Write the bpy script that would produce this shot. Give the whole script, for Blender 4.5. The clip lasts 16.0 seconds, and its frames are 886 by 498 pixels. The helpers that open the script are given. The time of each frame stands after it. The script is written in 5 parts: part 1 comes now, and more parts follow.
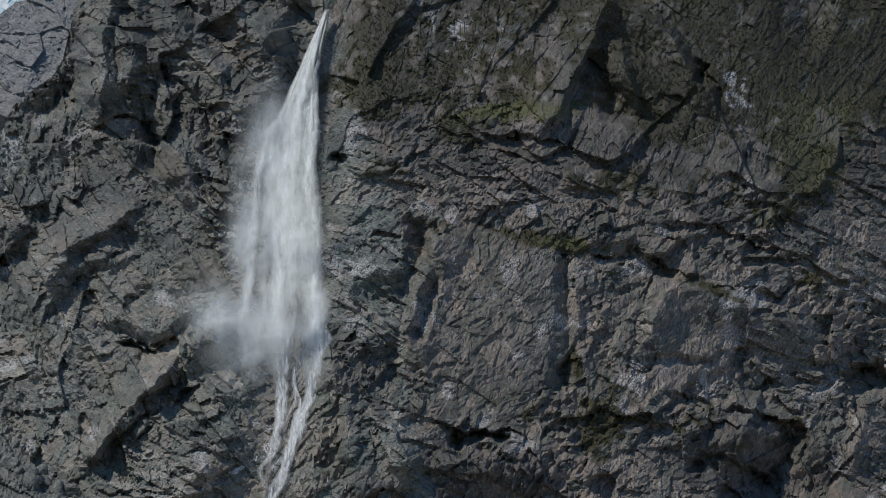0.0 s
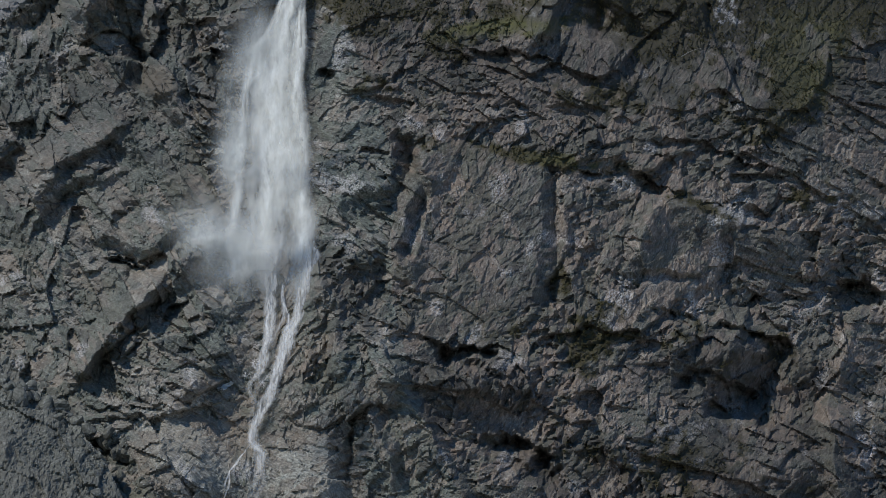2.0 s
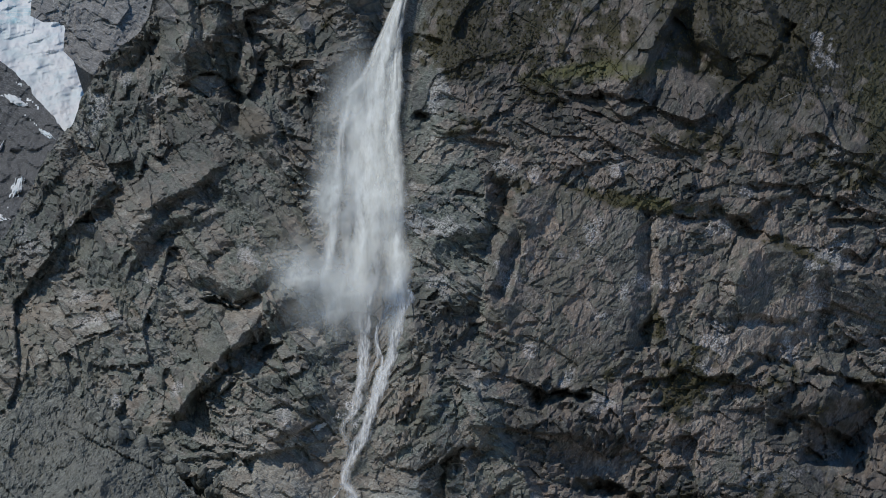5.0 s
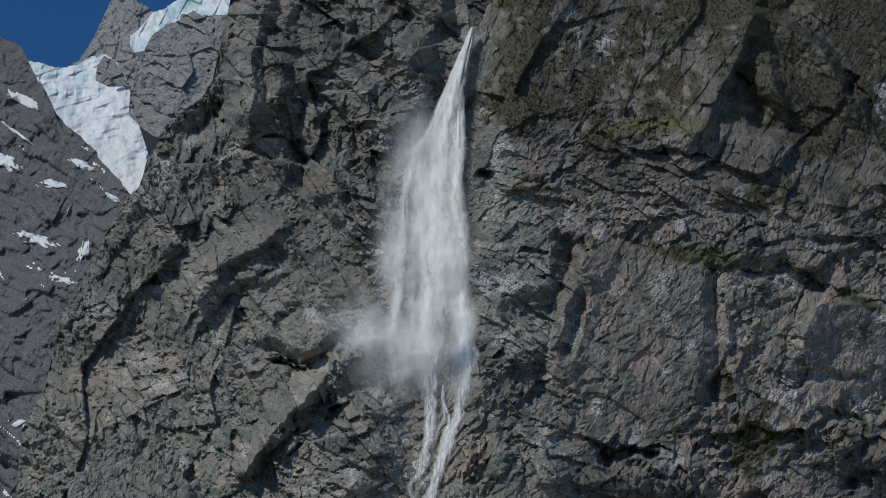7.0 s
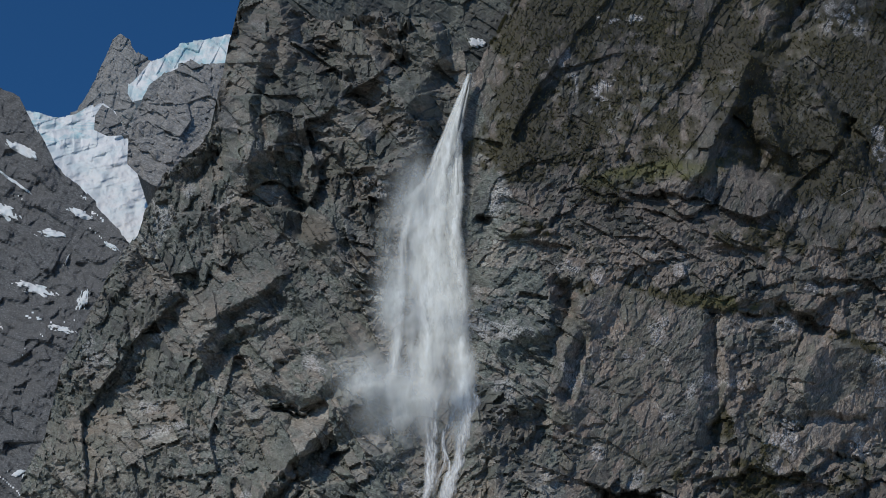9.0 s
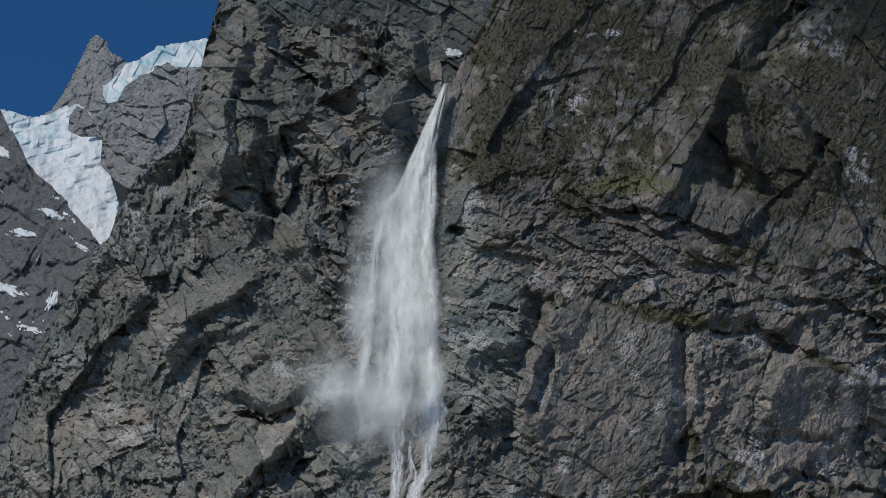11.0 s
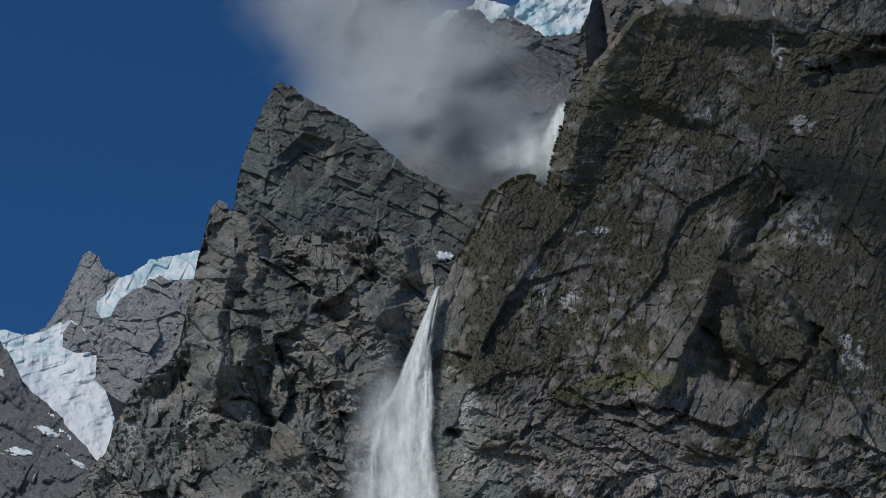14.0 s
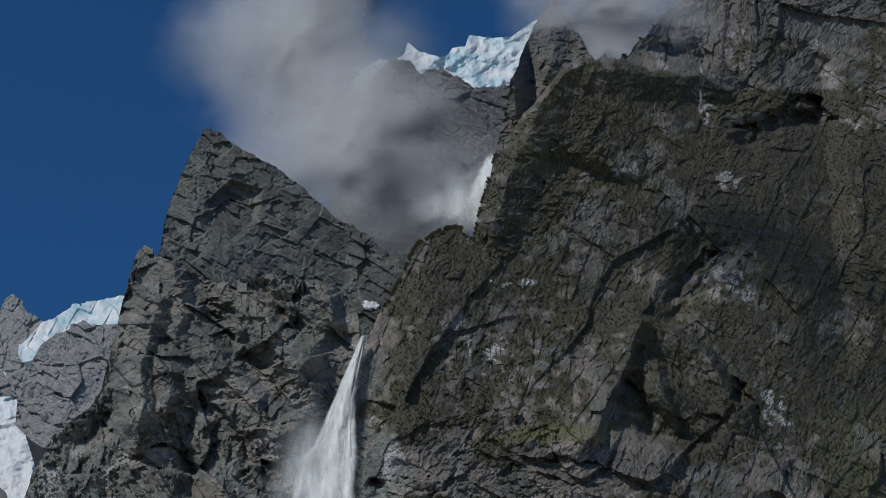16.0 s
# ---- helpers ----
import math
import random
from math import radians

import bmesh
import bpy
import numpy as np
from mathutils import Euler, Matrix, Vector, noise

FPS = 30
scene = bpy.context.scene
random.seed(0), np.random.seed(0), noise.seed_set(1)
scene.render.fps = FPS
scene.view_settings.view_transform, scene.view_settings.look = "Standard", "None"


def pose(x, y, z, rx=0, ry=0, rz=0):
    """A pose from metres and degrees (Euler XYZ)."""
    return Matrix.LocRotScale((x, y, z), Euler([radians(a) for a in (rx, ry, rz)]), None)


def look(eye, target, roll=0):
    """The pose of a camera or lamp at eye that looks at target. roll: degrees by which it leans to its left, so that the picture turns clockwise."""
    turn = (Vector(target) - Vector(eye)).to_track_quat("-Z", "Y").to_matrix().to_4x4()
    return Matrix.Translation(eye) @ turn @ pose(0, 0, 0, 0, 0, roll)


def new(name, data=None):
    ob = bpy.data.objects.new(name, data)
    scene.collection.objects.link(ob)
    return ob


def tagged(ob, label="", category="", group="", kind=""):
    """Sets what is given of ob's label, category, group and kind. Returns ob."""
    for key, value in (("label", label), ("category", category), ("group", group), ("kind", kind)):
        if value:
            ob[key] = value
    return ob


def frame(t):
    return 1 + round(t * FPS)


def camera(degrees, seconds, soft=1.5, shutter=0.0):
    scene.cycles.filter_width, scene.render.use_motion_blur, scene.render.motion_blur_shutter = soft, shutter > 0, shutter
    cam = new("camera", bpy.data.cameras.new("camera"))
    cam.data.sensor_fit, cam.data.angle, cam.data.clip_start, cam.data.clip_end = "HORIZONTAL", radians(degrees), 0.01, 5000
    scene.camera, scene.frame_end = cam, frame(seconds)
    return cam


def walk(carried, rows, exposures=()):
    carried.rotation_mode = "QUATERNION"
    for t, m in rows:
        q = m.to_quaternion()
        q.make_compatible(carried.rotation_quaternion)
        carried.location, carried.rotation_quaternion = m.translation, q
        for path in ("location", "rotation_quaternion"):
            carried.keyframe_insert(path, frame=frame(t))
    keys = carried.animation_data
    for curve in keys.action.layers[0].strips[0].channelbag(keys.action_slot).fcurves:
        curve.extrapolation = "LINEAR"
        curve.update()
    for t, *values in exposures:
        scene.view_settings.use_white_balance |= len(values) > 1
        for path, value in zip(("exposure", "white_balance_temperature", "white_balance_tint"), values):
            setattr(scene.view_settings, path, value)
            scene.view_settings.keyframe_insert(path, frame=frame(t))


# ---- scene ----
from itertools import product

# ---------------------------------------------------------------- camera and walk
# It stands on the valley floor and pans and tilts by hand.
EYE = Vector((0.0, 0.0, 1.7))
FAR = 600.0          # the plane on which all outlines are given: x across, h above the eye
cam = camera(25.0, 16.0, soft=0.9)
walk(cam, [
    (0, pose(0, 0, 1.7, 109.786, 1.486, -3.144)),
    (0.5, pose(0, 0, 1.7, 108.537, 2.031, -1.677)),
    (1, pose(0, 0, 1.7, 107.075, 1.864, -2.069)),
    (1.5, pose(0, 0, 1.7, 107.132, 1.494, -3.143)),
    (2, pose(0, 0, 1.7, 107.387, 1.567, -3.472)),
    (2.5, pose(0, 0, 1.7, 108.628, 1.398, -3.037)),
    (3, pose(0, 0, 1.7, 110.339, 0.903, -1.390)),
    (3.5, pose(0, 0, 1.7, 110.256, 0.675, -0.721)),
    (5.8, pose(0, 0, 1.7, 108.148, 0.142, -1.131)),
    (6, pose(0, 0, 1.7, 108.185, 0.297, -0.087)),
    (6.5, pose(0, 0, 1.7, 109.975, 0.254, 1.489)),
    (7, pose(0, 0, 1.7, 110.323, 0.445, 0.974)),
    (7.5, pose(0, 0, 1.7, 110.471, 0.629, 0.565)),
    (8, pose(0, 0, 1.7, 110.944, 0.577, 0.790)),
    (8.2, pose(0, 0, 1.7, 111.687, 0.955, 1.154)),
    (10.3, pose(0, 0, 1.7, 111.557, 0.206, 0.661)),
    (10.5, pose(0, 0, 1.7, 111.815, -0.010, 0.499)),
    (11, pose(0, 0, 1.7, 111.920, -0.127, -0.166)),
    (11.5, pose(0, 0, 1.7, 111.602, -0.316, -0.040)),
    (12, pose(0, 0, 1.7, 111.462, -0.662, 0.148)),
    (12.5, pose(0, 0, 1.7, 112.000, -0.000, 0.000)),
    (13, pose(0, 0, 1.7, 112.785, 0.364, 0.440)),
    (13.5, pose(0, 0, 1.7, 115.114, 0.955, 0.889)),
    (14, pose(0, 0, 1.7, 117.734, 1.862, 0.585)),
    (14.5, pose(0, 0, 1.7, 118.154, 1.737, 0.245)),
    (15, pose(0, 0, 1.7, 119.852, 2.367, 0.817)),
    (15.5, pose(0, 0, 1.7, 120.144, 2.845, 0.342)),
    (16, pose(0, 0, 1.7, 119.087, 1.986, -1.752)),
], exposures=((0.0, 0.0), (16.0, 0.0)))

# ---------------------------------------------------------------- sky and sun
SUN_AZ, SUN_EL = radians(-131.0), radians(48.0)     # azimuth from +y, to the right
world = bpy.data.worlds.new("sky")
scene.world = world
world.use_nodes = True
wn = world.node_tree.nodes
sky = wn.new("ShaderNodeTexSky")
sky.sky_type, sky.sun_disc = "NISHITA", False
sky.sun_elevation, sky.sun_rotation = SUN_EL, SUN_AZ
sky.altitude, sky.air_density, sky.dust_density, sky.ozone_density = 1500.0, 1.0, 2.5, 7.0
wn["Background"].inputs["Strength"].default_value = 0.138
tint = wn.new("ShaderNodeMix")            # the deep blue of high, dry air
tint.data_type, tint.blend_type = "RGBA", "MULTIPLY"
tint.inputs[0].default_value, tint.inputs[7].default_value = 1.0, (0.158, 0.362, 0.488, 1)
world.node_tree.links.new(sky.outputs[0], tint.inputs[6])
world.node_tree.links.new(tint.outputs[2], wn["Background"].inputs["Color"])
sun = new("sun", bpy.data.lights.new("sun", "SUN"))
sun.data.energy, sun.data.angle, sun.data.color = 2.22, radians(0.6), (1.0, 0.945, 0.875)
sun_way = Vector((math.sin(SUN_AZ) * math.cos(SUN_EL), math.cos(SUN_AZ) * math.cos(SUN_EL), math.sin(SUN_EL)))
sun.matrix_world = look(sun_way * 900, (0, 0, 0))


# ---------------------------------------------------------------- numeric noise
def grid_hash(ix, iy, seed):
    n = (ix.astype(np.int64) * 374761393 + iy.astype(np.int64) * 668265263 + seed * 974711) & 0xFFFFFFFF
    n = ((n ^ (n >> 13)) * 1274126177) & 0xFFFFFFFF
    n = ((n ^ (n >> 16)) * 668265263) & 0xFFFFFFFF
    return ((n ^ (n >> 15)) & 0xFFFFFF) / float(0xFFFFFF)


def smooth_noise(x, y, size, seed):
    """Value noise from -1 to 1."""
    u, v = x / size, y / size
    iu, iv = np.floor(u), np.floor(v)
    fu, fv = u - iu, v - iv
    fu, fv = fu * fu * (3 - 2 * fu), fv * fv * (3 - 2 * fv)
    a, b = grid_hash(iu, iv, seed), grid_hash(iu + 1, iv, seed)
    c, d = grid_hash(iu, iv + 1, seed), grid_hash(iu + 1, iv + 1, seed)
    return 2 * ((a + (b - a) * fu) * (1 - fv) + (c + (d - c) * fu) * fv) - 1


def fbm(x, y, size, seed, octaves=4):
    total, gain = 0.0, 1.0
    for k in range(octaves):
        total = total + gain * smooth_noise(x + 31.7 * k, y - 17.3 * k, size / 2 ** k, seed + k)
        gain *= 0.5
    return total / 1.9


def crags(x, y, size, seed, angle=0.0, stretch=1.0, steep=1.0, spin=0.5, undercut=1.6):
    """A field of angular blocks: the upper hull of flat-sided pyramids scattered on a turned grid.
    angle: degrees by which the beds dip; stretch: length of a block along its bed."""
    ca, sa = math.cos(radians(angle)), math.sin(radians(angle))
    u, v = (x * ca + y * sa) / (size * stretch), (-x * sa + y * ca) / size
    iu, iv = np.floor(u), np.floor(v)
    best = np.full(x.shape, -9.0)
    for du, dv in product((-1, 0, 1), repeat=2):
        cu, cv = iu + du, iv + dv
        px = u - cu - 0.1 - 0.8 * grid_hash(cu, cv, seed)
        py = v - cv - 0.1 - 0.8 * grid_hash(cu, cv, seed + 1)
        turn = (grid_hash(cu, cv, seed + 2) - 0.5) * 2 * spin
        c, s = np.cos(turn), np.sin(turn)
        qx, qy = px * c + py * s, -px * s + py * c
        r1, r2 = grid_hash(cu, cv, seed + 3), grid_hash(cu, cv, seed + 4)
        fall = np.maximum(np.maximum(qx * (0.5 + 1.6 * r1), -qx * (2.1 - 1.6 * r1)),
                          np.maximum(qy * (0.4 + 0.8 * r2), -qy * (undercut + r2)))
        best = np.maximum(best, grid_hash(cu, cv, seed + 5) * 0.8 - fall * steep)
    return best


def shards(x, y, size, seed, angle=0.0, stretch=1.6, step=0.36, tilt=0.5, dip=-0.14, tone=False):
    """Split rock: flat plates, each with its own tilt and set-back, lapping one another across the beds."""
    ca, sa = math.cos(radians(angle)), math.sin(radians(angle))
    u, v = (x * ca + y * sa) / (size * stretch), (-x * sa + y * ca) / size
    iu, iv = np.floor(u), np.floor(v)
    near = np.full(x.shape, 9.0)
    bu, bv, bx, by = (np.zeros(x.shape) for _ in range(4))
    for du, dv in product((-1, 0, 1), repeat=2):
        cu, cv = iu + du, iv + dv
        px = u - cu - 0.05 - 0.9 * grid_hash(cu, cv, seed)
        py = v - cv - 0.05 - 0.9 * grid_hash(cu, cv, seed + 1)
        r = px * px + py * py
        closer = r < near
        for best, new_value in ((near, r), (bu, cu), (bv, cv), (bx, px), (by, py)):
            np.copyto(best, new_value, where=closer)
    if tone:
        return grid_hash(bu, bv, seed + 5)
    return size * (step * (grid_hash(bu, bv, seed + 2) - 0.5) + 2 * tilt * (grid_hash(bu, bv, seed + 3) - 0.5) * bx
                   + (2 * tilt * (grid_hash(bu, bv, seed + 4) - 0.5) + dip) * by)


def joints(x, h, size, seed, angle, cross=70.0, stretch=1.8, step=0.36, tilt=0.5, dip=-0.22):
    """Jointed rock: courses along the beds, cut by a second set of joints into flat blocks, each with its own set-back and tilt.
    Gives the relief and two random numbers that stay the same over a block."""
    a = np.radians(angle)
    c, q = np.cos(a), np.sin(a)
    u, v = (x * c + h * q) / size, (-x * q + h * c) / size
    v = v + 0.4 * smooth_noise(v, 0 * v + 0.37 * seed, 1.9, seed + 7) + 0.14 * smooth_noise(u, v, 2.6, seed + 8)
    iv = np.floor(v)
    fv = v - iv
    r = grid_hash(iv, 0 * iv, seed)
    span = stretch * (0.5 + r)
    lean = 1 / math.tan(radians(cross)) + 1.1 * (grid_hash(iv, 0 * iv + 3, seed) - 0.5)
    u = (u - (fv - 0.5) * lean) / span + 9.0 * r
    u = u + 0.3 * smooth_noise(u, 3.1 * iv, 1.7, seed + 9)
    iu = np.floor(u)
    fu = u - iu
    k1, k2, k3, k4, k5 = (grid_hash(iu, iv, seed + k) for k in (1, 2, 3, 4, 5))
    return size * (step * (k1 - 0.5) + 2 * tilt * (k2 - 0.5) * (fu - 0.5) * np.minimum(span, 1.6) + (2 * tilt * (k3 - 0.5) + dip) * (fv - 0.5)), k4, k5


def split_rock(x, h, scale, seed, angle, amount=1.0, stretch=1.8):
    """Blocks within blocks, some whole and some shattered, for the masses farther off."""
    x, h = x + 0.1 * scale * smooth_noise(x, h, scale, seed + 91), h + 0.1 * scale * smooth_noise(x, h, scale, seed + 92)
    lump = shards(x, h, scale * 1.3, seed + 60, angle, 1.4, tone=True)
    angle = angle + 46 * (lump - 0.5)
    one, a, b = joints(x, h, scale, seed, angle, 64, stretch)
    two, c, d = joints(x, h, scale * 0.36, seed + 10, angle + 60 * (a - 0.5), 62, 0.8 * stretch)
    two = np.where((lump * 37) % 1 > 0.5, two, 1.2 * shards(x, h, scale * 0.4, seed + 70, -30, 1.5))
    three, _, _ = joints(x, h, scale * 0.15, seed + 20, angle + 90 * (c - 0.5), 75, 0.8 * stretch)
    return amount * (0.4 * shards(x, h, scale * 1.3, seed + 60, -40, 1.4) + 0.28 * one + (0.35 + 0.8 * b) * 0.9 * two + (0.3 + b) * (0.3 + d) * 1.0 * three)


def foliation(x, h, angle, size, seed):
    """Thin beds: sharp-edged bands, long along the dip."""
    c, q = math.cos(radians(angle)), math.sin(radians(angle))
    u, v = x * c + h * q, -x * q + h * c
    v = v + 0.8 * smooth_noise(x, h, 9.0, seed + 5)
    return 1 - 2 * np.abs(smooth_noise(u / 9.0, v, size, seed)) + 0.6 * (1 - 2 * np.abs(smooth_noise(u / 5.0, v, size * 0.45, seed + 1)))


def soften(a, share):
    """Wears sharp steps down by that share."""
    b = np.pad(a, 1, "edge")
    b = (b[:-2] + 2 * b[1:-1] + b[2:]) / 4
    return (1 - share) * a + share * (b[:, :-2] + 2 * b[:, 1:-1] + b[:, 2:]) / 4


def blob(x, h, centre, rx, rh, turn=0.0, edge=0.5):
    """1 inside a turned ellipse, falling to 0 at its rim."""
    c, s = math.cos(radians(turn)), math.sin(radians(turn))
    dx, dh = x - centre[0], h - centre[1]
    r = np.hypot((dx * c + dh * s) / rx, (-dx * s + dh * c) / rh)
    return np.clip((1 - r) / edge, 0, 1)


def sheet(x, h, corners, edge=1.5):
    """1 inside a convex outline given clockwise, falling to 0 over its edge."""
    inside = np.full(x.shape, 1e9)
    for (ax, ah), (bx, bh) in zip(corners, corners[1:] + corners[:1]):
        inside = np.minimum(inside, ((x - ax) * (bh - ah) - (h - ah) * (bx - ax)) / math.hypot(bx - ax, bh - ah))
    return np.clip(inside / edge, 0, 1)


def line(x, points):
    p = sorted(points)
    return np.interp(x, [q[0] for q in p], [q[1] for q in p])


def overhang(x, h, points, drop, depth, fade=6.0):
    """How far the rock is cut back under a lip that follows the points."""
    p = sorted(points)
    under = line(x, p) - h
    ends = np.clip((x - p[0][0]) / fade, 0, 1) * np.clip((p[-1][0] - x) / fade, 0, 1)
    return depth * ends * np.where(under > 0, np.clip(1 - under / drop, 0, 1), 0)


def hollow(x, h, centre, rx, rh, turn, depth):
    """A cave that is deepest under its roof and shelves up to its floor."""
    c, s = math.cos(radians(turn)), math.sin(radians(turn))
    dx, dh = x - centre[0], h - centre[1]
    u, v = (dx * c + dh * s) / rx, (-dx * s + dh * c) / rh
    inside = np.clip((1.12 - np.maximum(np.abs(u) * 0.8 + np.abs(v) * 0.45, np.abs(v) * 0.95)) * 4, 0, 1)
    return 1.6 * depth * inside * np.clip(0.65 + 0.5 * v, 0, 1.2)


def rib(x, h, points, width, height, lean=0.0):
    """A ridge (or, with a negative height, a gully) along a line; lean makes one flank the steeper."""
    best = np.full(x.shape, 0.0)
    for (ax, ah), (bx, bh) in zip(points, points[1:]):
        ex, eh = bx - ax, bh - ah
        n = math.hypot(ex, eh)
        k = np.clip(((x - ax) * ex + (h - ah) * eh) / n ** 2, 0, 1)
        dx, dh = x - ax - k * ex, h - ah - k * eh
        across = (dx * eh - dh * ex) / n
        r = np.hypot(dx, dh) / (width * np.where(across > 0, 1 + lean, 1 - lean))
        best = np.maximum(best, 1 - r)
    return height * best


def boulder(x, h, centre, rx, rh, turn, lean=0.3):
    """A flat-sided block, 1 at its crest; lean moves the crest up the bed."""
    c, s = math.cos(radians(turn)), math.sin(radians(turn))
    dx, dh = x - centre[0], h - centre[1]
    u, v = (dx * c + dh * s) / rx, (-dx * s + dh * c) / rh
    side = np.maximum(np.abs(u), np.maximum(v / (1 + lean), -v / (1 - lean)))
    return np.clip((1 - side) * 2.2, 0, 1)


# ---------------------------------------------------------------- materials
def ramp(nt, fac, *stops):
    r = nt.nodes.new("ShaderNodeValToRGB")
    while len(r.color_ramp.elements) < len(stops):
        r.color_ramp.elements.new(0.5)
    for e, (p, c) in zip(r.color_ramp.elements, stops):
        e.position = p
        e.color = (c, c, c, 1) if isinstance(c, (int, float)) else (*c, 1)
    nt.links.new(fac, r.inputs[0])
    return r.outputs[0]


def mix(nt, fac, a, b, mode="MIX"):
    m = nt.nodes.new("ShaderNodeMix")
    m.data_type, m.blend_type = "RGBA", mode
    for socket, value in ((m.inputs[0], fac), (m.inputs[6], a), (m.inputs[7], b)):
        if isinstance(value, bpy.types.NodeSocket):
            nt.links.new(value, socket)
        else:
            socket.default_value = value if isinstance(value, float) else (*value, 1)
    return m.outputs[2]


def calc(nt, op, a, b=0.5, clamp=False):
    m = nt.nodes.new("ShaderNodeMath")
    m.operation, m.use_clamp = op, clamp
    for socket, value in ((m.inputs[0], a), (m.inputs[1], b)):
        if isinstance(value, bpy.types.NodeSocket):
            nt.links.new(value, socket)
        else:
            socket.default_value = value
    return m.outputs[0]


def noise_tex(nt, coord, scale, detail=6.0, rough=0.6, stretch=None, turn=0.0):
    if stretch:
        m = nt.nodes.new("ShaderNodeMapping")
        m.vector_type = "TEXTURE"
        m.inputs["Scale"].default_value, m.inputs["Rotation"].default_value = [1 / k for k in stretch], (0, radians(turn), 0)
        nt.links.new(coord, m.inputs[0])
        coord = m.outputs[0]
    n = nt.nodes.new("ShaderNodeTexNoise")
    n.inputs["Scale"].default_value, n.inputs["Detail"].default_value, n.inputs["Roughness"].default_value = scale, detail, rough
    nt.links.new(coord, n.inputs["Vector"])
    return n.outputs["Fac"]


def start(name):
    m = bpy.data.materials.new(name)
    m.use_nodes = True
    nt = m.node_tree
    p = nt.nodes["Principled BSDF"]
    co = nt.nodes.new("ShaderNodeTexCoord").outputs["Object"]
    return m, nt, p, co


def attribute(nt, name):
    a = nt.nodes.new("ShaderNodeAttribute")
    a.attribute_name = name
    return a.outputs["Fac"]


def rock_material(name, dark, light, warm, size=1.0, plants=True, bump=1.0, bed=42.0, hairline=0.62):
    """Jointed grey schist: grain, beds, rusty stains and pale flecks; growth, seep water and painted shade follow their
    attributes.
    """
    m, nt, p, co = start(name)
    broad = noise_tex(nt, co, 0.035 / size, 5, 0.6)
    grain = noise_tex(nt, co, 1.7 / size, 7, 0.72)
    beds = noise_tex(nt, co, 0.5 / size, 7, 0.75, (0.18, 1, 1.8), bed)
    streak = noise_tex(nt, co, 1.5 / size, 5, 0.7, (0.2, 0.8, 1.5), bed - 14)
    col = mix(nt, ramp(nt, calc(nt, "ADD", calc(nt, "MULTIPLY", grain, 0.45), calc(nt, "MULTIPLY", streak, 0.55)), (0.43, 0.16), (0.57, 0.86)), dark, light)
    col = mix(nt, ramp(nt, beds, (0.46, 0.0), (0.62, 0.6)), col, tuple(c * 0.7 for c in dark))
    col = mix(nt, ramp(nt, broad, (0.42, 0.0), (0.66, 0.7)), col, warm)
    # light grey flecks, brightened to stand in for glints off small facets
    fleck = noise_tex(nt, co, 2.3 / size, 5, 0.7, (0.45, 1, 1.2), bed)
    col = mix(nt, ramp(nt, fleck, (0.58, 0.0), (0.66, 0.7)), col, tuple(min(0.6, c * 2.0) for c in light))
    crack = None          # hairline joints
    for scale, turn, wide in ((0.16, bed, 0.011), (0.42, bed + 62, 0.014), (0.75, bed - 20, 0.02)):
        n = noise_tex(nt, co, scale / size, 3, 0.55, (0.4, 1, 1.2), turn)
        one = ramp(nt, calc(nt, "ABSOLUTE", calc(nt, "SUBTRACT", n, 0.5)), (0.0, 0.0), (wide, 1.0))
        crack = one if crack is None else calc(nt, "MULTIPLY", crack, one)
    col = mix(nt, 1.0, col, ramp(nt, crack, (0.0, hairline), (1.0, 1.0)), "MULTIPLY")
    if plants:
        tone = attribute(nt, "tone")
        col = mix(nt, 1.0, col, ramp(nt, tone, (0.15, (0.5, 0.52, 0.53)), (0.38, (0.76, 0.84, 0.8)), (0.55, (0.98, 0.98, 0.97)), (0.68, (1.1, 1.01, 0.95)), (0.85, (1.5, 1.5, 1.47))), "MULTIPLY")
        # painted glints: only the finest specks of the pale patches turn bright
        glint = ramp(nt, calc(nt, "MULTIPLY", calc(nt, "ADD", grain, fleck), 0.5), (0.48, 0.0), (0.53, 1.0))
        col = mix(nt, calc(nt, "MULTIPLY", attribute(nt, "pale"), glint), col, (0.8, 0.78, 0.77))
        col = mix(nt, attribute(nt, "rust"), col, mix(nt, grain, (0.15, 0.125, 0.09), (0.32, 0.28, 0.22)))
        tuft = noise_tex(nt, co, 0.5, 6, 0.75)
        green = mix(nt, ramp(nt, tuft, (0.35, 0.0), (0.65, 1.0)), (0.024, 0.023, 0.011), (0.088, 0.078, 0.034))
        cover = calc(nt, "MULTIPLY", attribute(nt, "growth"), ramp(nt, tuft, (0.3, 0.6), (0.55, 1.0)))
        green = mix(nt, attribute(nt, "lush"), green, mix(nt, tuft, (0.06, 0.064, 0.02), (0.2, 0.195, 0.07)))
        col = mix(nt, cover, col, green)
        # soaked rock by the fall; elsewhere shade put into the rock colour
        wet_shade = attribute(nt, "wet_shade")
        col = mix(nt, wet_shade, col, mix(nt, 0.62, col, (0.034, 0.034, 0.033)))
        rough = calc(nt, "SUBTRACT", 0.85, calc(nt, "MULTIPLY", wet_shade, 0.15))
        nt.links.new(rough, p.inputs["Roughness"])
    else:
        p.inputs["Roughness"].default_value = 0.85
    nt.links.new(col, p.inputs["Base Color"])
    p.inputs["Specular IOR Level"].default_value = 0.35
    b = nt.nodes.new("ShaderNodeBump")
    b.inputs["Strength"].default_value, b.inputs["Distance"].default_value = 0.8, 0.4 * bump * size
    nt.links.new(mix(nt, 0.25, mix(nt, 0.45, streak, grain), mix(nt, 0.35, beds, crack)), b.inputs["Height"])
    nt.links.new(b.outputs[0], p.inputs["Normal"])
    return m


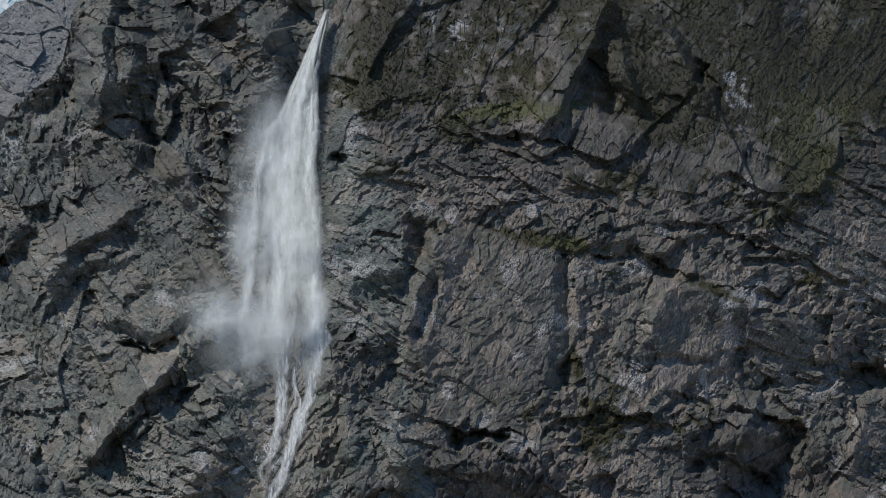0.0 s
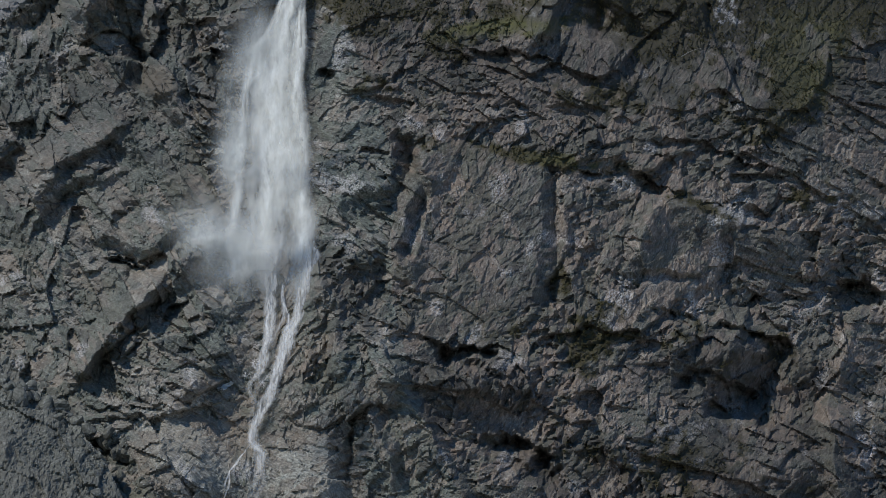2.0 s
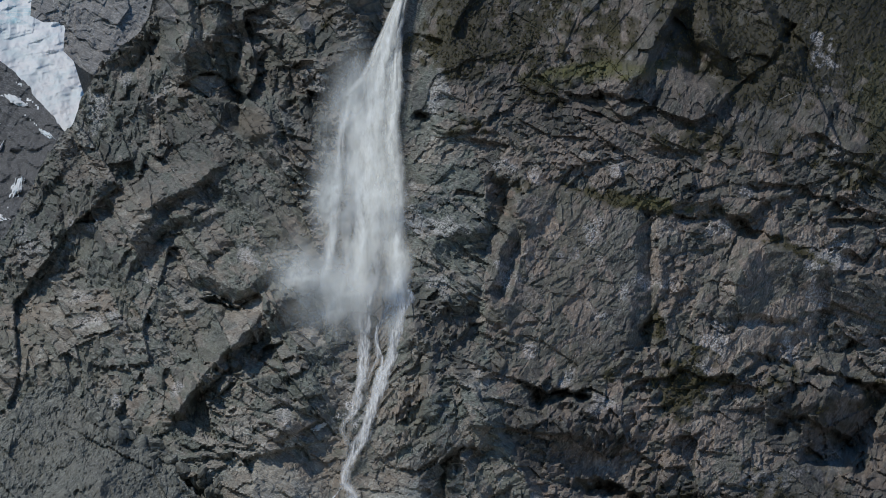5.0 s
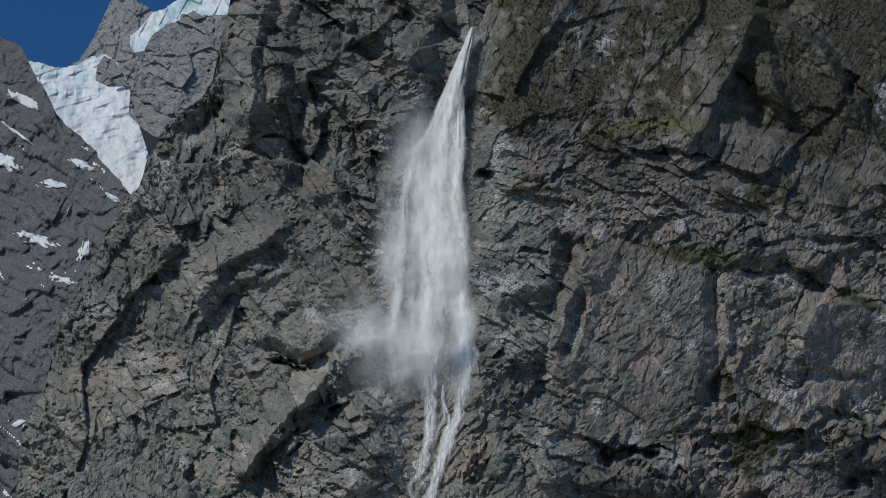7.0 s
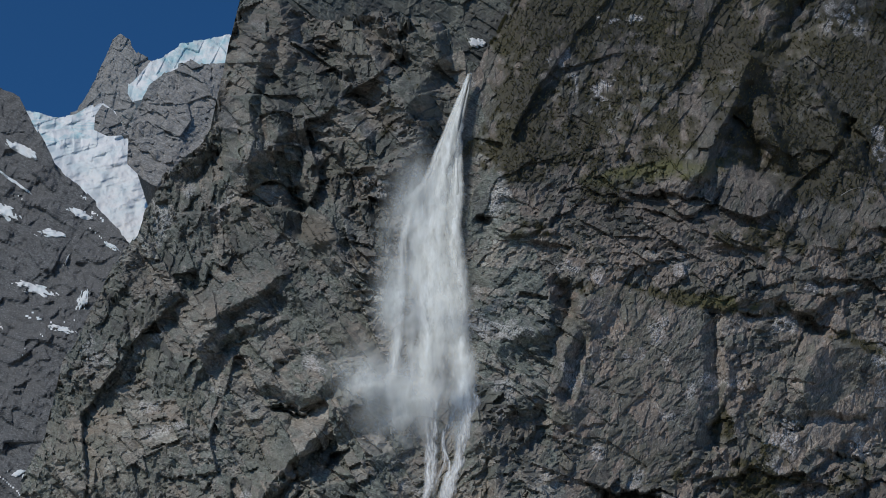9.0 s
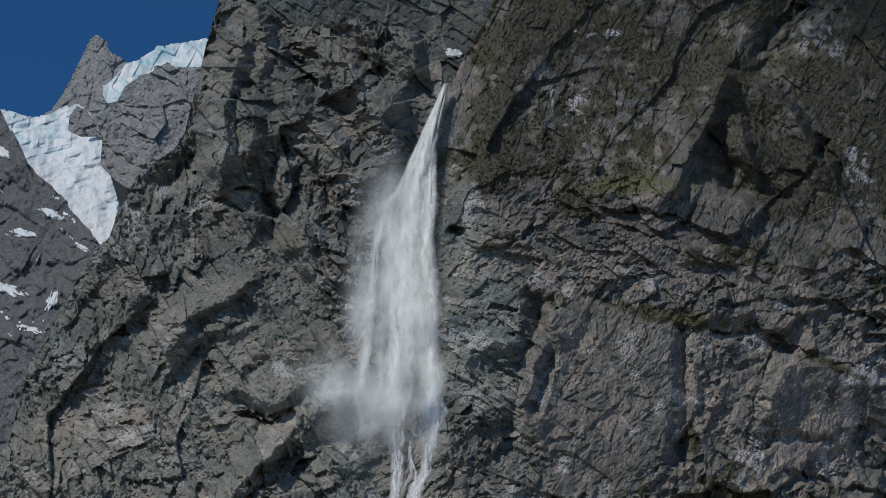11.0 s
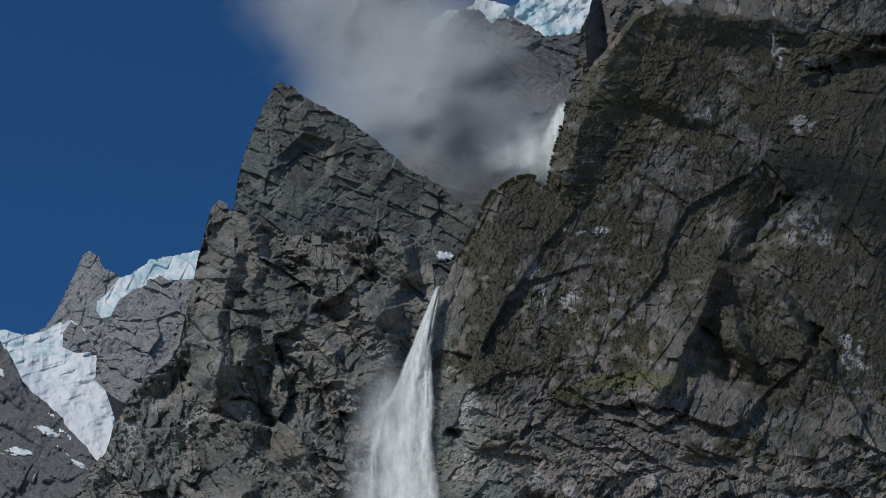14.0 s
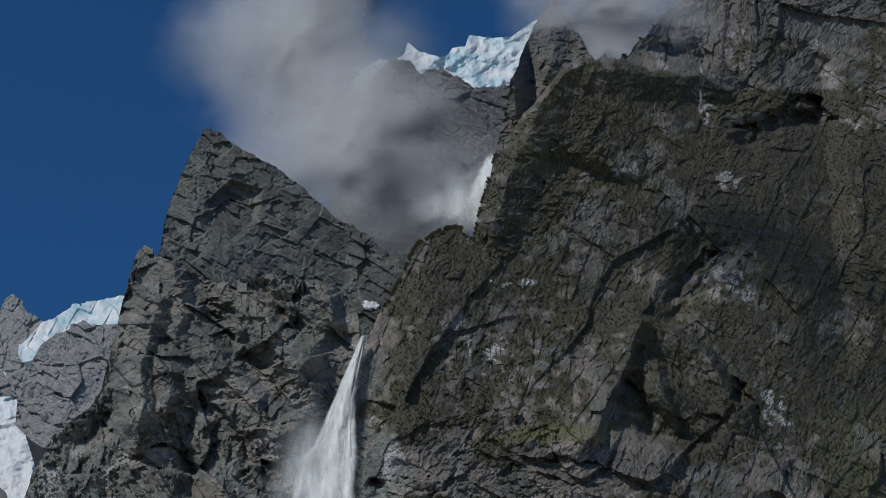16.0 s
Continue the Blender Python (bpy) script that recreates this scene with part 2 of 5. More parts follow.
def snow_material(name, blue):
    m, nt, p, co = start(name)
    n = noise_tex(nt, co, 0.06, 6, 0.65)
    fine = noise_tex(nt, co, 0.6, 5, 0.6)
    col = mix(nt, ramp(nt, n, (0.4, 0.0), (0.7, blue)), (0.8, 0.8, 0.79), (0.28, 0.56, 0.62))
    col = mix(nt, ramp(nt, fine, (0.6, 0.0), (0.8, 0.3)), col, (0.5, 0.5, 0.48))
    nt.links.new(col, p.inputs["Base Color"])
    p.inputs["Roughness"].default_value = 0.6
    b = nt.nodes.new("ShaderNodeBump")
    b.inputs["Strength"].default_value, b.inputs["Distance"].default_value = 0.6, 1.0
    nt.links.new(mix(nt, 0.5, n, fine), b.inputs["Height"])
    nt.links.new(b.outputs[0], p.inputs["Normal"])
    return m


def veil_material(name, colour, density, size, streak=(1, 1, 1), low=0.35, high=0.75, by_uv=False, worn=False):
    """Drops in the air: partly see-through, thin at the rims by the 'thick' attribute."""
    m, nt, p, co = start(name)
    if by_uv:
        co = nt.nodes["Texture Coordinate"].outputs["UV"]
    n = noise_tex(nt, co, 1.0 / size, 4 if by_uv else 6, 0.62, streak)
    if worn:          # the rim is eaten away by the noise
        a = ramp(nt, calc(nt, "MULTIPLY", calc(nt, "ADD", n, attribute(nt, "thick")), 0.5), (low, 0.0), (high, 1.0))
        a = calc(nt, "MULTIPLY", a, calc(nt, "MULTIPLY", attribute(nt, "thick"), 3.5, True))
    else:
        a = calc(nt, "MULTIPLY", ramp(nt, n, (low, 0.0), (high, 1.0)), attribute(nt, "thick"))
    a = calc(nt, "MULTIPLY", a, density, True)
    diffuse = nt.nodes.new("ShaderNodeBsdfDiffuse")
    lucent = nt.nodes.new("ShaderNodeBsdfTranslucent")
    drops = nt.nodes.new("ShaderNodeCombineXYZ")      # loose drops catch the light from above, whichever way the bank lies
    drops.inputs[0].default_value, drops.inputs[1].default_value, drops.inputs[2].default_value = -0.45, -0.6, 0.65
    for s in (diffuse, lucent):
        s.inputs["Color"].default_value = (*colour, 1)
        nt.links.new(drops.outputs[0], s.inputs["Normal"])
    body = nt.nodes.new("ShaderNodeMixShader")
    body.inputs[0].default_value = 0.15
    nt.links.new(diffuse.outputs[0], body.inputs[1])
    nt.links.new(lucent.outputs[0], body.inputs[2])
    clear = nt.nodes.new("ShaderNodeBsdfTransparent")
    out = nt.nodes.new("ShaderNodeMixShader")
    nt.links.new(a, out.inputs[0])
    nt.links.new(clear.outputs[0], out.inputs[1])
    nt.links.new(body.outputs[0], out.inputs[2])
    nt.links.new(out.outputs[0], nt.nodes["Material Output"].inputs[0])
    nt.nodes.remove(p)
    return m


SCHIST = rock_material("schist", (0.074, 0.077, 0.07), (0.425, 0.425, 0.38), (0.275, 0.24, 0.195))
WALL_ROCK = rock_material("wall_schist", (0.078, 0.071, 0.061), (0.395, 0.358, 0.315), (0.245, 0.206, 0.168), bed=-50.0)
FAR_ROCK = rock_material("far_rock", (0.15, 0.15, 0.145), (0.42, 0.415, 0.395), (0.31, 0.29, 0.268), 2.0, plants=False, bump=1.0, hairline=0.85)
DARK_ROCK = rock_material("dark_rock", (0.048, 0.05, 0.051), (0.2, 0.204, 0.205), (0.122, 0.12, 0.117), 1.8, plants=False, bump=1.0, hairline=0.85)
SCREE = rock_material("scree", (0.052, 0.057, 0.05), (0.36, 0.37, 0.32), (0.19, 0.185, 0.155), 0.8, plants=False, bump=2.0, bed=-40)
# ground out of view, kept very pale to reflect fill light onto the cliff
BOUNCE_GROUND = rock_material("bounce_ground", (0.38, 0.38, 0.35), (0.6, 0.59, 0.55), (0.5, 0.46, 0.38), 0.3, plants=False, hairline=1.0)
SNOW = snow_material("snow", 0.3)
ICE = snow_material("ice", 1.0)
WATER = veil_material("white_water", (0.84, 0.88, 0.87), 1.65, 1.0, (0.28, 0.09, 1), 0.18, 0.7, True)
THREAD = veil_material("water_thread", (0.8, 0.83, 0.85), 1.3, 1.0, (1.6, 0.35, 1), 0.3, 0.62, True)
SPRAY = veil_material("spray", (0.78, 0.83, 0.83), 1.0, 14.0, (1, 1, 0.5), 0.3, 0.75)
CLOUD = veil_material("cloud", (0.47, 0.495, 0.515), 0.72, 60.0, (1, 1, 1), 0.28, 0.72, worn=True)


# ---------------------------------------------------------------- mesh helpers
def place(x, h, depth):
    """World places from face coordinates and the distance north of the eye."""
    s = depth / FAR
    return np.stack([x * s, np.broadcast_to(depth, np.shape(x)) * 1.0, EYE.z + h * s], -1)


def mesh_from(name, verts, quads, material, attrs=None, uv=None, smooth=False):
    me = bpy.data.meshes.new(name)
    verts = np.asarray(verts, dtype=np.float32)
    quads = np.asarray(quads, dtype=np.int32)
    n = quads.shape[1]
    me.vertices.add(len(verts))
    me.vertices.foreach_set("co", verts.ravel())
    me.loops.add(quads.size)
    me.loops.foreach_set("vertex_index", quads.ravel())
    me.polygons.add(len(quads))
    me.polygons.foreach_set("loop_start", np.arange(0, quads.size, n, dtype=np.int32))
    me.polygons.foreach_set("use_smooth", np.full(len(quads), smooth))
    for key, values in (attrs or {}).items():
        me.attributes.new(key, "FLOAT", "POINT").data.foreach_set("value", np.asarray(values, dtype=np.float32).ravel())
    if uv is not None:
        me.uv_layers.new(name="uv").data.foreach_set("uv", np.asarray(uv, dtype=np.float32)[quads.ravel()].ravel())
    me.materials.append(material)
    me.update(calc_edges=True)
    return me


def cut(name, verts, quads, chosen, material, parent, attrs=None, label="", uv=None, smooth=False):
    """The chosen faces as one part under its thing."""
    q = quads[chosen]
    used, back = np.unique(q, return_inverse=True)
    ob = new(name, mesh_from(name, verts[used], back.reshape(q.shape), material,
                             {k: a.ravel()[used] for k, a in (attrs or {}).items()}, None if uv is None else uv[used], smooth))
    ob.parent = parent
    if label:
        ob["label"] = label
    return ob


def thing(name, label, category, group="", kind="", at=None):
    ob = new(name)
    ob.empty_display_size = 5.0
    if at is not None:
        ob.location = at
    return tagged(ob, label, category, group, kind)


def part(name, bm, material, parent, label=""):
    me = bpy.data.meshes.new(name)
    bm.to_mesh(me)
    bm.free()
    me.materials.append(material)
    ob = new(name, me)
    ob.parent = parent
    if label:
        ob["label"] = label
    return ob


def sheet_quads(rows, cols):
    i = np.arange(rows * cols).reshape(rows, cols)
    return np.stack([i[:-1, :-1], i[:-1, 1:], i[1:, 1:], i[1:, :-1]], -1).reshape(-1, 4)


def connected(ident, keep, rounds=400):
    """Labels for the joined-up pieces of a sheet of faces that share an identity."""
    label = np.arange(ident.size).reshape(ident.shape)
    same_v = (ident[1:] == ident[:-1]) & keep[1:] & keep[:-1]
    same_h = (ident[:, 1:] == ident[:, :-1]) & keep[:, 1:] & keep[:, :-1]
    for _ in range(rounds):
        old = label.copy()
        for a, b, same in ((label[1:], label[:-1], same_v), (label[:, 1:], label[:, :-1], same_h)):
            low = np.minimum(a, b)
            a[same], b[same] = low[same], low[same]
        label = label.ravel()[label]
        if (label == old).all():
            break
    return label


class Relief:
    """A rock mass between a foot line and a skyline, with a plain back slope and a skirt that close it."""

    def __init__(self, x0, x1, cols, rows, top, foot, depth, jag=0.0, seed=1, back=120.0, skirt=0.0):
        self.x0, self.x1, self.cols, self.rows, self.back, self.skirt = x0, x1, cols, rows, back, skirt
        x = np.linspace(x0, x1, cols)
        rag = shards(x, x * 0 + 3.3 * seed, 7.0, seed, 20, 1.0, 0.5, 0.5, 0.0) / 2.5 + shards(x, x * 0, 2.2, seed + 9, 40, 1.0, 0.6, 0.6, 0.0) / 2.0
        self.top = line(x, top) + jag * rag
        self.foot = np.minimum(line(x, foot), self.top - 0.3)
        self.low, self.high = self.foot.min(), self.top.max()
        h = np.linspace(self.low, self.high, rows)[:, None]
        self.x = np.broadcast_to(x, (rows, cols)).copy()
        self.h = np.clip(h, self.foot, self.top)
        self.depth = depth(self.x, self.h)

    def build(self):
        v = place(self.x, self.h, self.depth)
        fall_off = np.minimum(self.back * 1.1, 0.5 * (v[-1:, :, 2:] - v[:1, :, 2:]))
        tail = [v[-1:] + np.concatenate([0 * fall_off, self.back * k + 0 * fall_off, -fall_off * k ** 1.3], -1) for k in (0.12, 0.3, 0.6, 1.0, 1.5)]
        base = v[:1]
        drop = np.maximum(base[..., 2:] + 4.0, 0.0) * (self.skirt > 0)
        toes = [base + np.concatenate([0 * drop, -self.skirt * k * np.ones_like(drop), -drop * k], -1) for k in (1.0, 0.66, 0.33)]
        return np.concatenate([*toes, v, *tail], 0)

    def quads(self):
        """Faces that have a height: rows pressed flat beyond the outline are left out."""
        n = self.rows + 8
        return sheet_quads(n, self.cols).reshape(n - 1, self.cols - 1, 4)[self.kept()]

    def kept(self):
        keep = np.ones((self.rows + 7, self.cols - 1), bool)
        tall = np.diff(self.h, axis=0) > 1e-6
        keep[3:3 + self.rows - 1] = tall[:, :-1] | tall[:, 1:]
        if not self.skirt:
            keep[:3] = False
        return keep

    def spread(self, a):
        """An attribute, carried on over the skirt and the back slope."""
        return np.concatenate([np.repeat(a[:1], 3, 0), a, np.repeat(a[-1:], 5, 0)], 0)

    def lookup(self, x, h):
        x, h = np.asarray(x, float), np.asarray(h, float)
        i = np.clip(np.rint((x - self.x0) / (self.x1 - self.x0) * (self.cols - 1)), 0, self.cols - 1).astype(int)
        j = np.clip(np.rint((h - self.low) / (self.high - self.low) * (self.rows - 1)), 0, self.rows - 1).astype(int)
        return j, i

    def at(self, x, h, out=0.0):
        j, i = self.lookup(x, h)
        return place(np.asarray(x, float), np.asarray(h, float), self.depth[j, i] - out)


# ---------------------------------------------------------------- valley ground
def ground():
    n = 140
    r = 3.0 * (4600 / 3.0) ** np.linspace(0, 1, n)
    r[0] = 0.0
    a = np.linspace(0, 2 * math.pi, 97)
    R, A = np.meshgrid(r, a, indexing="ij")
    x, y = R * np.sin(A), R * np.cos(A)
    z = np.clip(R / 60, 0, 1) * fbm(x, y, 90.0, 5) * 3.0 - np.clip((y - 60) / 300, 0, 1) * 6
    z = z + np.clip((-y - 300) / 700, 0, 1) ** 1.5 * 110 + np.clip((np.abs(x) - 900) / 900, 0, 1) * 140
    tri = sheet_quads(n, 97)
    ob = new("ground", mesh_from("ground", np.stack([x, y, z], -1).reshape(-1, 3), tri, BOUNCE_GROUND, smooth=True))
    tagged(ob, "unseen valley ground, made pale to bounce light, rising to open slopes", "ground", kind="structure")


ground()

# ---------------------------------------------------------------- the great cliff on both sides of the fall
LIP = (1.6, 300.0)
SKYLINE = [(-174.9, 96.3), (-155.3, 137.0), (-137.4, 168.9), (-133.6, 176.2), (-129.4, 202.1), (-123.1, 213.5), (-115.4, 232.8), (-107.1, 246.6), (-104.9, 254.5),
           (-99.1, 266.6), (-90.3, 275.8), (-84.5, 283.0), (-82.5, 293.2), (-79.1, 313.2), (-75.2, 332.7), (-72.2, 336.0), (-68.5, 334.3),
           (-59.7, 330.0), (-49.6, 322.4), (-40.4, 323.9), (-30.9, 325.1), (-19.3, 322.5), (-10.7, 321.2), (-3.6, 317.6), (0.4, 308.5), LIP,
           (3.4, 302.0), (6.9, 309.4), (11.3, 315.2), (16.3, 325.5), (20.4, 335.0), (27.4, 340.9), (31.4, 342.2), (36.2, 341.2), (40.6, 337.5),
           (42.3, 346.3), (47.0, 361.1), (49.0, 370.4), (53.1, 385.7), (57.0, 401.4), (61.8, 414.9), (66.6, 426.2), (70.5, 432.5),
           (74.5, 440.5), (78.0, 437.0), (82.0, 428.0), (86.0, 416.0), (88.0, 412.6), (92.7, 413.3), (99.8, 411.7), (102.0, 414.5), (104.6, 419.4),
           (111.5, 426.9), (120.9, 438.3), (128.3, 448.6), (144.6, 461.6), (222.9, 496.0)]
# the grassy knoll's brow, behind which a sharp peak and the upper wall stand back
BROW = [(58.0, 384.0), (67.8, 394.0), (76.8, 406.5), (86.4, 411.2), (97.6, 409.5), (107.5, 404.4), (126.0, 404.1), (137.2, 396.0), (150.0, 396.0)]


def cliff_depth(x, h):
    fall = np.interp(h, (90, 170, 260, 300), (-22, -14, -4, 1))
    d = 565 + 0.42 * (h - 100)
    d = d + np.where(x > fall, 0.34 * (x - fall), 0.4 * (fall - x))
    d = d + 16 * np.exp(-((x - fall) / 16) ** 2)
    above = np.clip((h - line(x, BROW)) / 3.0, 0, 1) * np.clip((x - 58) / 6, 0, 1) * np.clip((160 - x) / 20, 0, 1)
    d = d + above * np.interp(x, (60, 80, 92, 110, 150), (26, 26, 14, 9, 3))
    d = d + 11 * smooth_noise(x, h, 80.0, 3) * np.clip(np.abs(x - fall) / 40, 0, 1)
    return d


cliff = Relief(-140.0, 206.0, 960, 860, SKYLINE, [(-140, 96), (206, 96)], cliff_depth, jag=1.6, seed=4, back=160.0, skirt=70.0)
X, H = cliff.x, cliff.h
# the pale rock of the spur reaches past the fall to the edge of the great slab
SEAM = [(50.3, 99.4), (38.9, 120.4), (30.0, 148.9), (25.2, 170.8), (25.1, 192.8), (28.0, 211.6), (19.4, 244.6), (9.5, 270.7), (3.0, 298.7)]


def seam(h):
    p = sorted((b, a) for a, b in SEAM)
    return np.interp(h, [q[0] for q in p], [q[1] for q in p])


FALL = np.interp(H, (90, 170, 260, 300), (-22, -14, -4, 1))
# outlines of features wander a little
SX = X + 4.5 * smooth_noise(X, H, 26.0, 41) + 1.1 * fbm(X, H, 7.0, 42, 3)
SH = H + 4.5 * smooth_noise(X, H, 26.0, 51) + 1.1 * fbm(X, H, 7.0, 52, 3)
WX = X + 2.2 * fbm(X, H, 9.0, 40)
WH = H + 2.2 * fbm(X, H, 9.0, 50)
left = np.clip((FALL - X + 4) / 8, 0, 1)
GX, GH = X + 1.2 * fbm(X, H, 8.0, 44, 4), H + 1.2 * fbm(X, H, 8.0, 54, 4)
SLABS = [sheet(GX, GH, [(25.4, 186.4), (35.7, 218.4), (42.3, 228.0), (77.9, 212.8), (84.5, 194.0), (79.0, 181.0), (61.7, 160.0), (38.0, 160.0)]),
         sheet(GX, GH, [(89.0, 184.0), (106.0, 206.5), (120.5, 203.5), (131.5, 197.0), (130.0, 178.0), (121.0, 170.0), (104.4, 173.0)]),
         sheet(GX, GH, [(133.5, 178.0), (133.5, 196.0), (152.0, 190.0), (160.0, 184.0), (152.0, 173.0)])]
slabs = [SLABS[0], SLABS[1], 0.8 * SLABS[2],
         blob(WX, WH, (-63.6, 211.6), 9, 12, 30, 0.5) * 0.6,
         0.8 * blob(WX, WH, (-35.8, 125.0), 12, 19, 40, 0.4), 0.7 * blob(WX, WH, (-0.8, 119.3), 10, 14, 0, 0.4)]
slab = np.maximum.reduce(slabs)
rough = 1 - 0.8 * slab

rubble = blob(X, H, (-113.3, 176.2), 34, 24, -30, 0.6)


def patches(size, seed, low, high, sharp=2.0):
    return np.clip(0.5 * (low + high) + sharp * (high - low) * 0.5 * fbm(X, H, size, seed, 3), low, high)


# where soil and growth can hold
likely = np.zeros_like(X)
for centre, rx, rh, turn, weight in (
        ((64.1, 365.5), 24, 26, 30, 0.9), ((88.5, 398.5), 26, 12, 0, 0.9), ((101.6, 335.1), 36, 22, 0, 0.7), ((52.4, 331.5), 20, 12, 40, 0.8),
        ((171.3, 296.7), 24, 60, 10, 1.1), ((156.7, 259.6), 22, 26, 0, 1.2), ((157.3, 246.3), 26, 22, 0, 1.2), ((163.2, 354.6), 20, 20, 0, 0.7),
        ((56.7, 264.6), 26, 6, 4, 1.2), ((61.2, 288.2), 26, 16, 20, 0.75), ((67.9, 219.2), 36, 5, -8, 1.1), ((124.4, 202.1), 20, 4, -22, 1.1),
        ((112.0, 238.0), 52, 15, -8, 0.62), ((8.6, 283.0), 14, 22, 0, 0.55), ((32.7, 268.7), 22, 16, 0, 0.7), ((54.2, 163.1), 12, 9, 0, 0.75), ((89.4, 157.3), 14, 14, 0, 0.7),
        ((91.0, 121.4), 26, 14, 0, 0.6), ((77.9, 177.6), 4, 10, 0, 0.7), ((151.6, 109.9), 18, 12, 0, 0.6), ((-15.8, 291.3), 12, 10, 20, 0.55),
        ((-30.8, 285.1), 12, 14, 0, 0.3), ((25.1, 327.6), 10, 10, 0, 0.6), ((159.5, 205.2), 18, 8, -15, 0.6), ((137.4, 154.9), 30, 12, 0, 0.5), ((125.9, 119.1), 30, 16, 0, 0.6)):
    likely = np.maximum(likely, weight * blob(X, H, centre, rx, rh, turn, 0.8))
likely = np.maximum(likely, np.clip(0.86 + 0.28 * np.clip((X - 110) / 40, 0, 1), 0, 1.1) * np.clip((X - 2) / 14, 0, 1) * np.clip((H - 240) / 26, 0, 1))
brow_up = np.clip((H - line(X, BROW)) / 3.0, 0, 1) * np.clip((X - 56) / 6, 0, 1)
likely = likely * (1 - 0.8 * brow_up * np.clip((205 - X) / 40, 0, 1))
rough = rough * (1 - 0.5 * np.clip(likely, 0, 1))
beds_l = patches(30.0, 300, 0, 1, 9.0)
upper_r = np.clip((H - 258 + 0.1 * X + 30 * fbm(X, H, 30.0, 303, 3)) / 10, 0, 1)


def plates(size, seed, stretch=1.9, **more):
    """The spur's beds fall to the right, crossed by steep joints; the wall's lie flatter below and stand steeply above."""
    field = np.zeros_like(X)
    for where_, shift, angle in ((spur_zone & (beds_l > 0.5), 0, -44), (spur_zone & (beds_l <= 0.5), 7, 66),
                                 (~spur_zone & (upper_r > 0.5), 14, 54), (~spur_zone & (upper_r <= 0.5) & (beds_l > 0.35), 21, -18), (~spur_zone & (upper_r <= 0.5) & (beds_l <= 0.35), 28, 38)):
        field[where_] = shards(SX[where_], SH[where_], size, seed + shift, angle, stretch, **more)
    return field


spur_zone = X < FALL
dip_of = np.select([spur_zone & (beds_l > 0.5), spur_zone, upper_r > 0.5, beds_l > 0.35], [-44.0, -62.0, 54.0, -16.0], 32.0)
block_a = plates(30.0, 500, tone=True)
block_b, block_c = (block_a * 7919.0) % 1.0, (block_a * 1237.0) % 1.0
dip_of = np.where(~spur_zone & (upper_r > 0.5) & (block_c > 0.4), np.where(block_c > 0.7, -14.0, 78.0), dip_of) + 40 * (block_b - 0.5)
BX, BH = X + 2.0 * smooth_noise(X, H, 26.0, 41), H + 2.0 * smooth_noise(X, H, 26.0, 51)
big, big_a, big_b = joints(BX, BH, 8.5, 540, dip_of, 68, 1.9, tilt=0.55)
mid, mid_a, mid_b = joints(BX, BH, 3.6, 580, dip_of + 70 * (big_a - 0.5), 62, 1.5, 0.5, 0.95)
small_, sm_a, _ = joints(BX, BH, 1.5, 620, dip_of + 70 * (big_a - 0.5) + 70 * (mid_a - 0.5), 66, 1.5, 0.55, 1.05)
# some blocks are whole, others shattered
mid = np.where(big_b > 0.45, mid, plates(4.0, 585, 1.6, tilt=1.0, step=0.42))
shatter = np.clip(0.4 + 0.75 * block_c + 0.55 * (big_b - 0.5), 0.35, 1.25) * (1 - 0.25 * np.clip(likely, 0, 1)) * (1 - 0.3 * rubble)
crush = np.clip(0.35 + 1.1 * mid_b, 0.3, 1.3)
out = (0.15 + 0.85 * rough) * (0.28 * plates(30.0, 500) + (0.46 + 0.26 * left - 0.2 * upper_r * ~spur_zone) * big * (1 - 0.5 * rubble))
broken_out = rough * shatter * 0.8 * mid
out = out + (1 - rough) * (0.2 * shards(X, H, 9.0, 670, -25, 2.0) + 0.16 * mid) + (2.0 * SLABS[0] + 1.8 * SLABS[1] + 1.2 * SLABS[2]) * np.clip((H - 166) / 14, 0, 1)
grit = (0.22 + 0.78 * rough) * shatter * crush * (0.9 * small_ + 0.35 * shards(X, H, 1.2, 660, 20, 1.4, 0.6, 0.9, 0.0)) + 0.2 * small_
grit = grit + (0.3 + 0.7 * left) * (0.3 + 0.7 * rough) * (1.3 - shatter) * 0.2 * foliation(X, H, -42, 1.8, 36)

# faces that lean out over their foot, and aprons that lie back
for centre, rx, rh, turn, slope in (
        ((133.3, 147.6), 42, 17, -10, 1.0), ((58.6, 139.6), 26, 18, -15, 0.8), ((97.9, 272.7), 20, 13, 0, 0.7), ((154.0, 378.2), 20, 9, 0, 0.7), ((87.5, 119.7), 34, 14, -15, 0.4), ((143.4, 117.1), 28, 13, 0, 0.6),
        ((-81.4, 285.1), 8, 26, -5, 0.4), ((-35.0, 126.8), 19, 22, 40, -0.6), ((-2.5, 121.0), 16, 18, 0, -0.75), ((20.7, 163.5), 13, 28, 0, -0.35), ((-113.6, 179.8), 30, 22, 0, -0.45), ((17.1, 194.6), 12, 14, 0, -0.5),
        ((-63.6, 211.6), 12, 13, 30, -0.5), ((-55.0, 281.0), 14, 14, -40, -0.3), ((168.0, 120.0), 30, 20, 0, 0.5), ((150.0, 107.0), 36, 15, 0, 0.8)):
    out = out + slope * np.clip(H - centre[1], -rh, rh) * blob(WX, WH, centre, rx, rh, turn, 0.6)

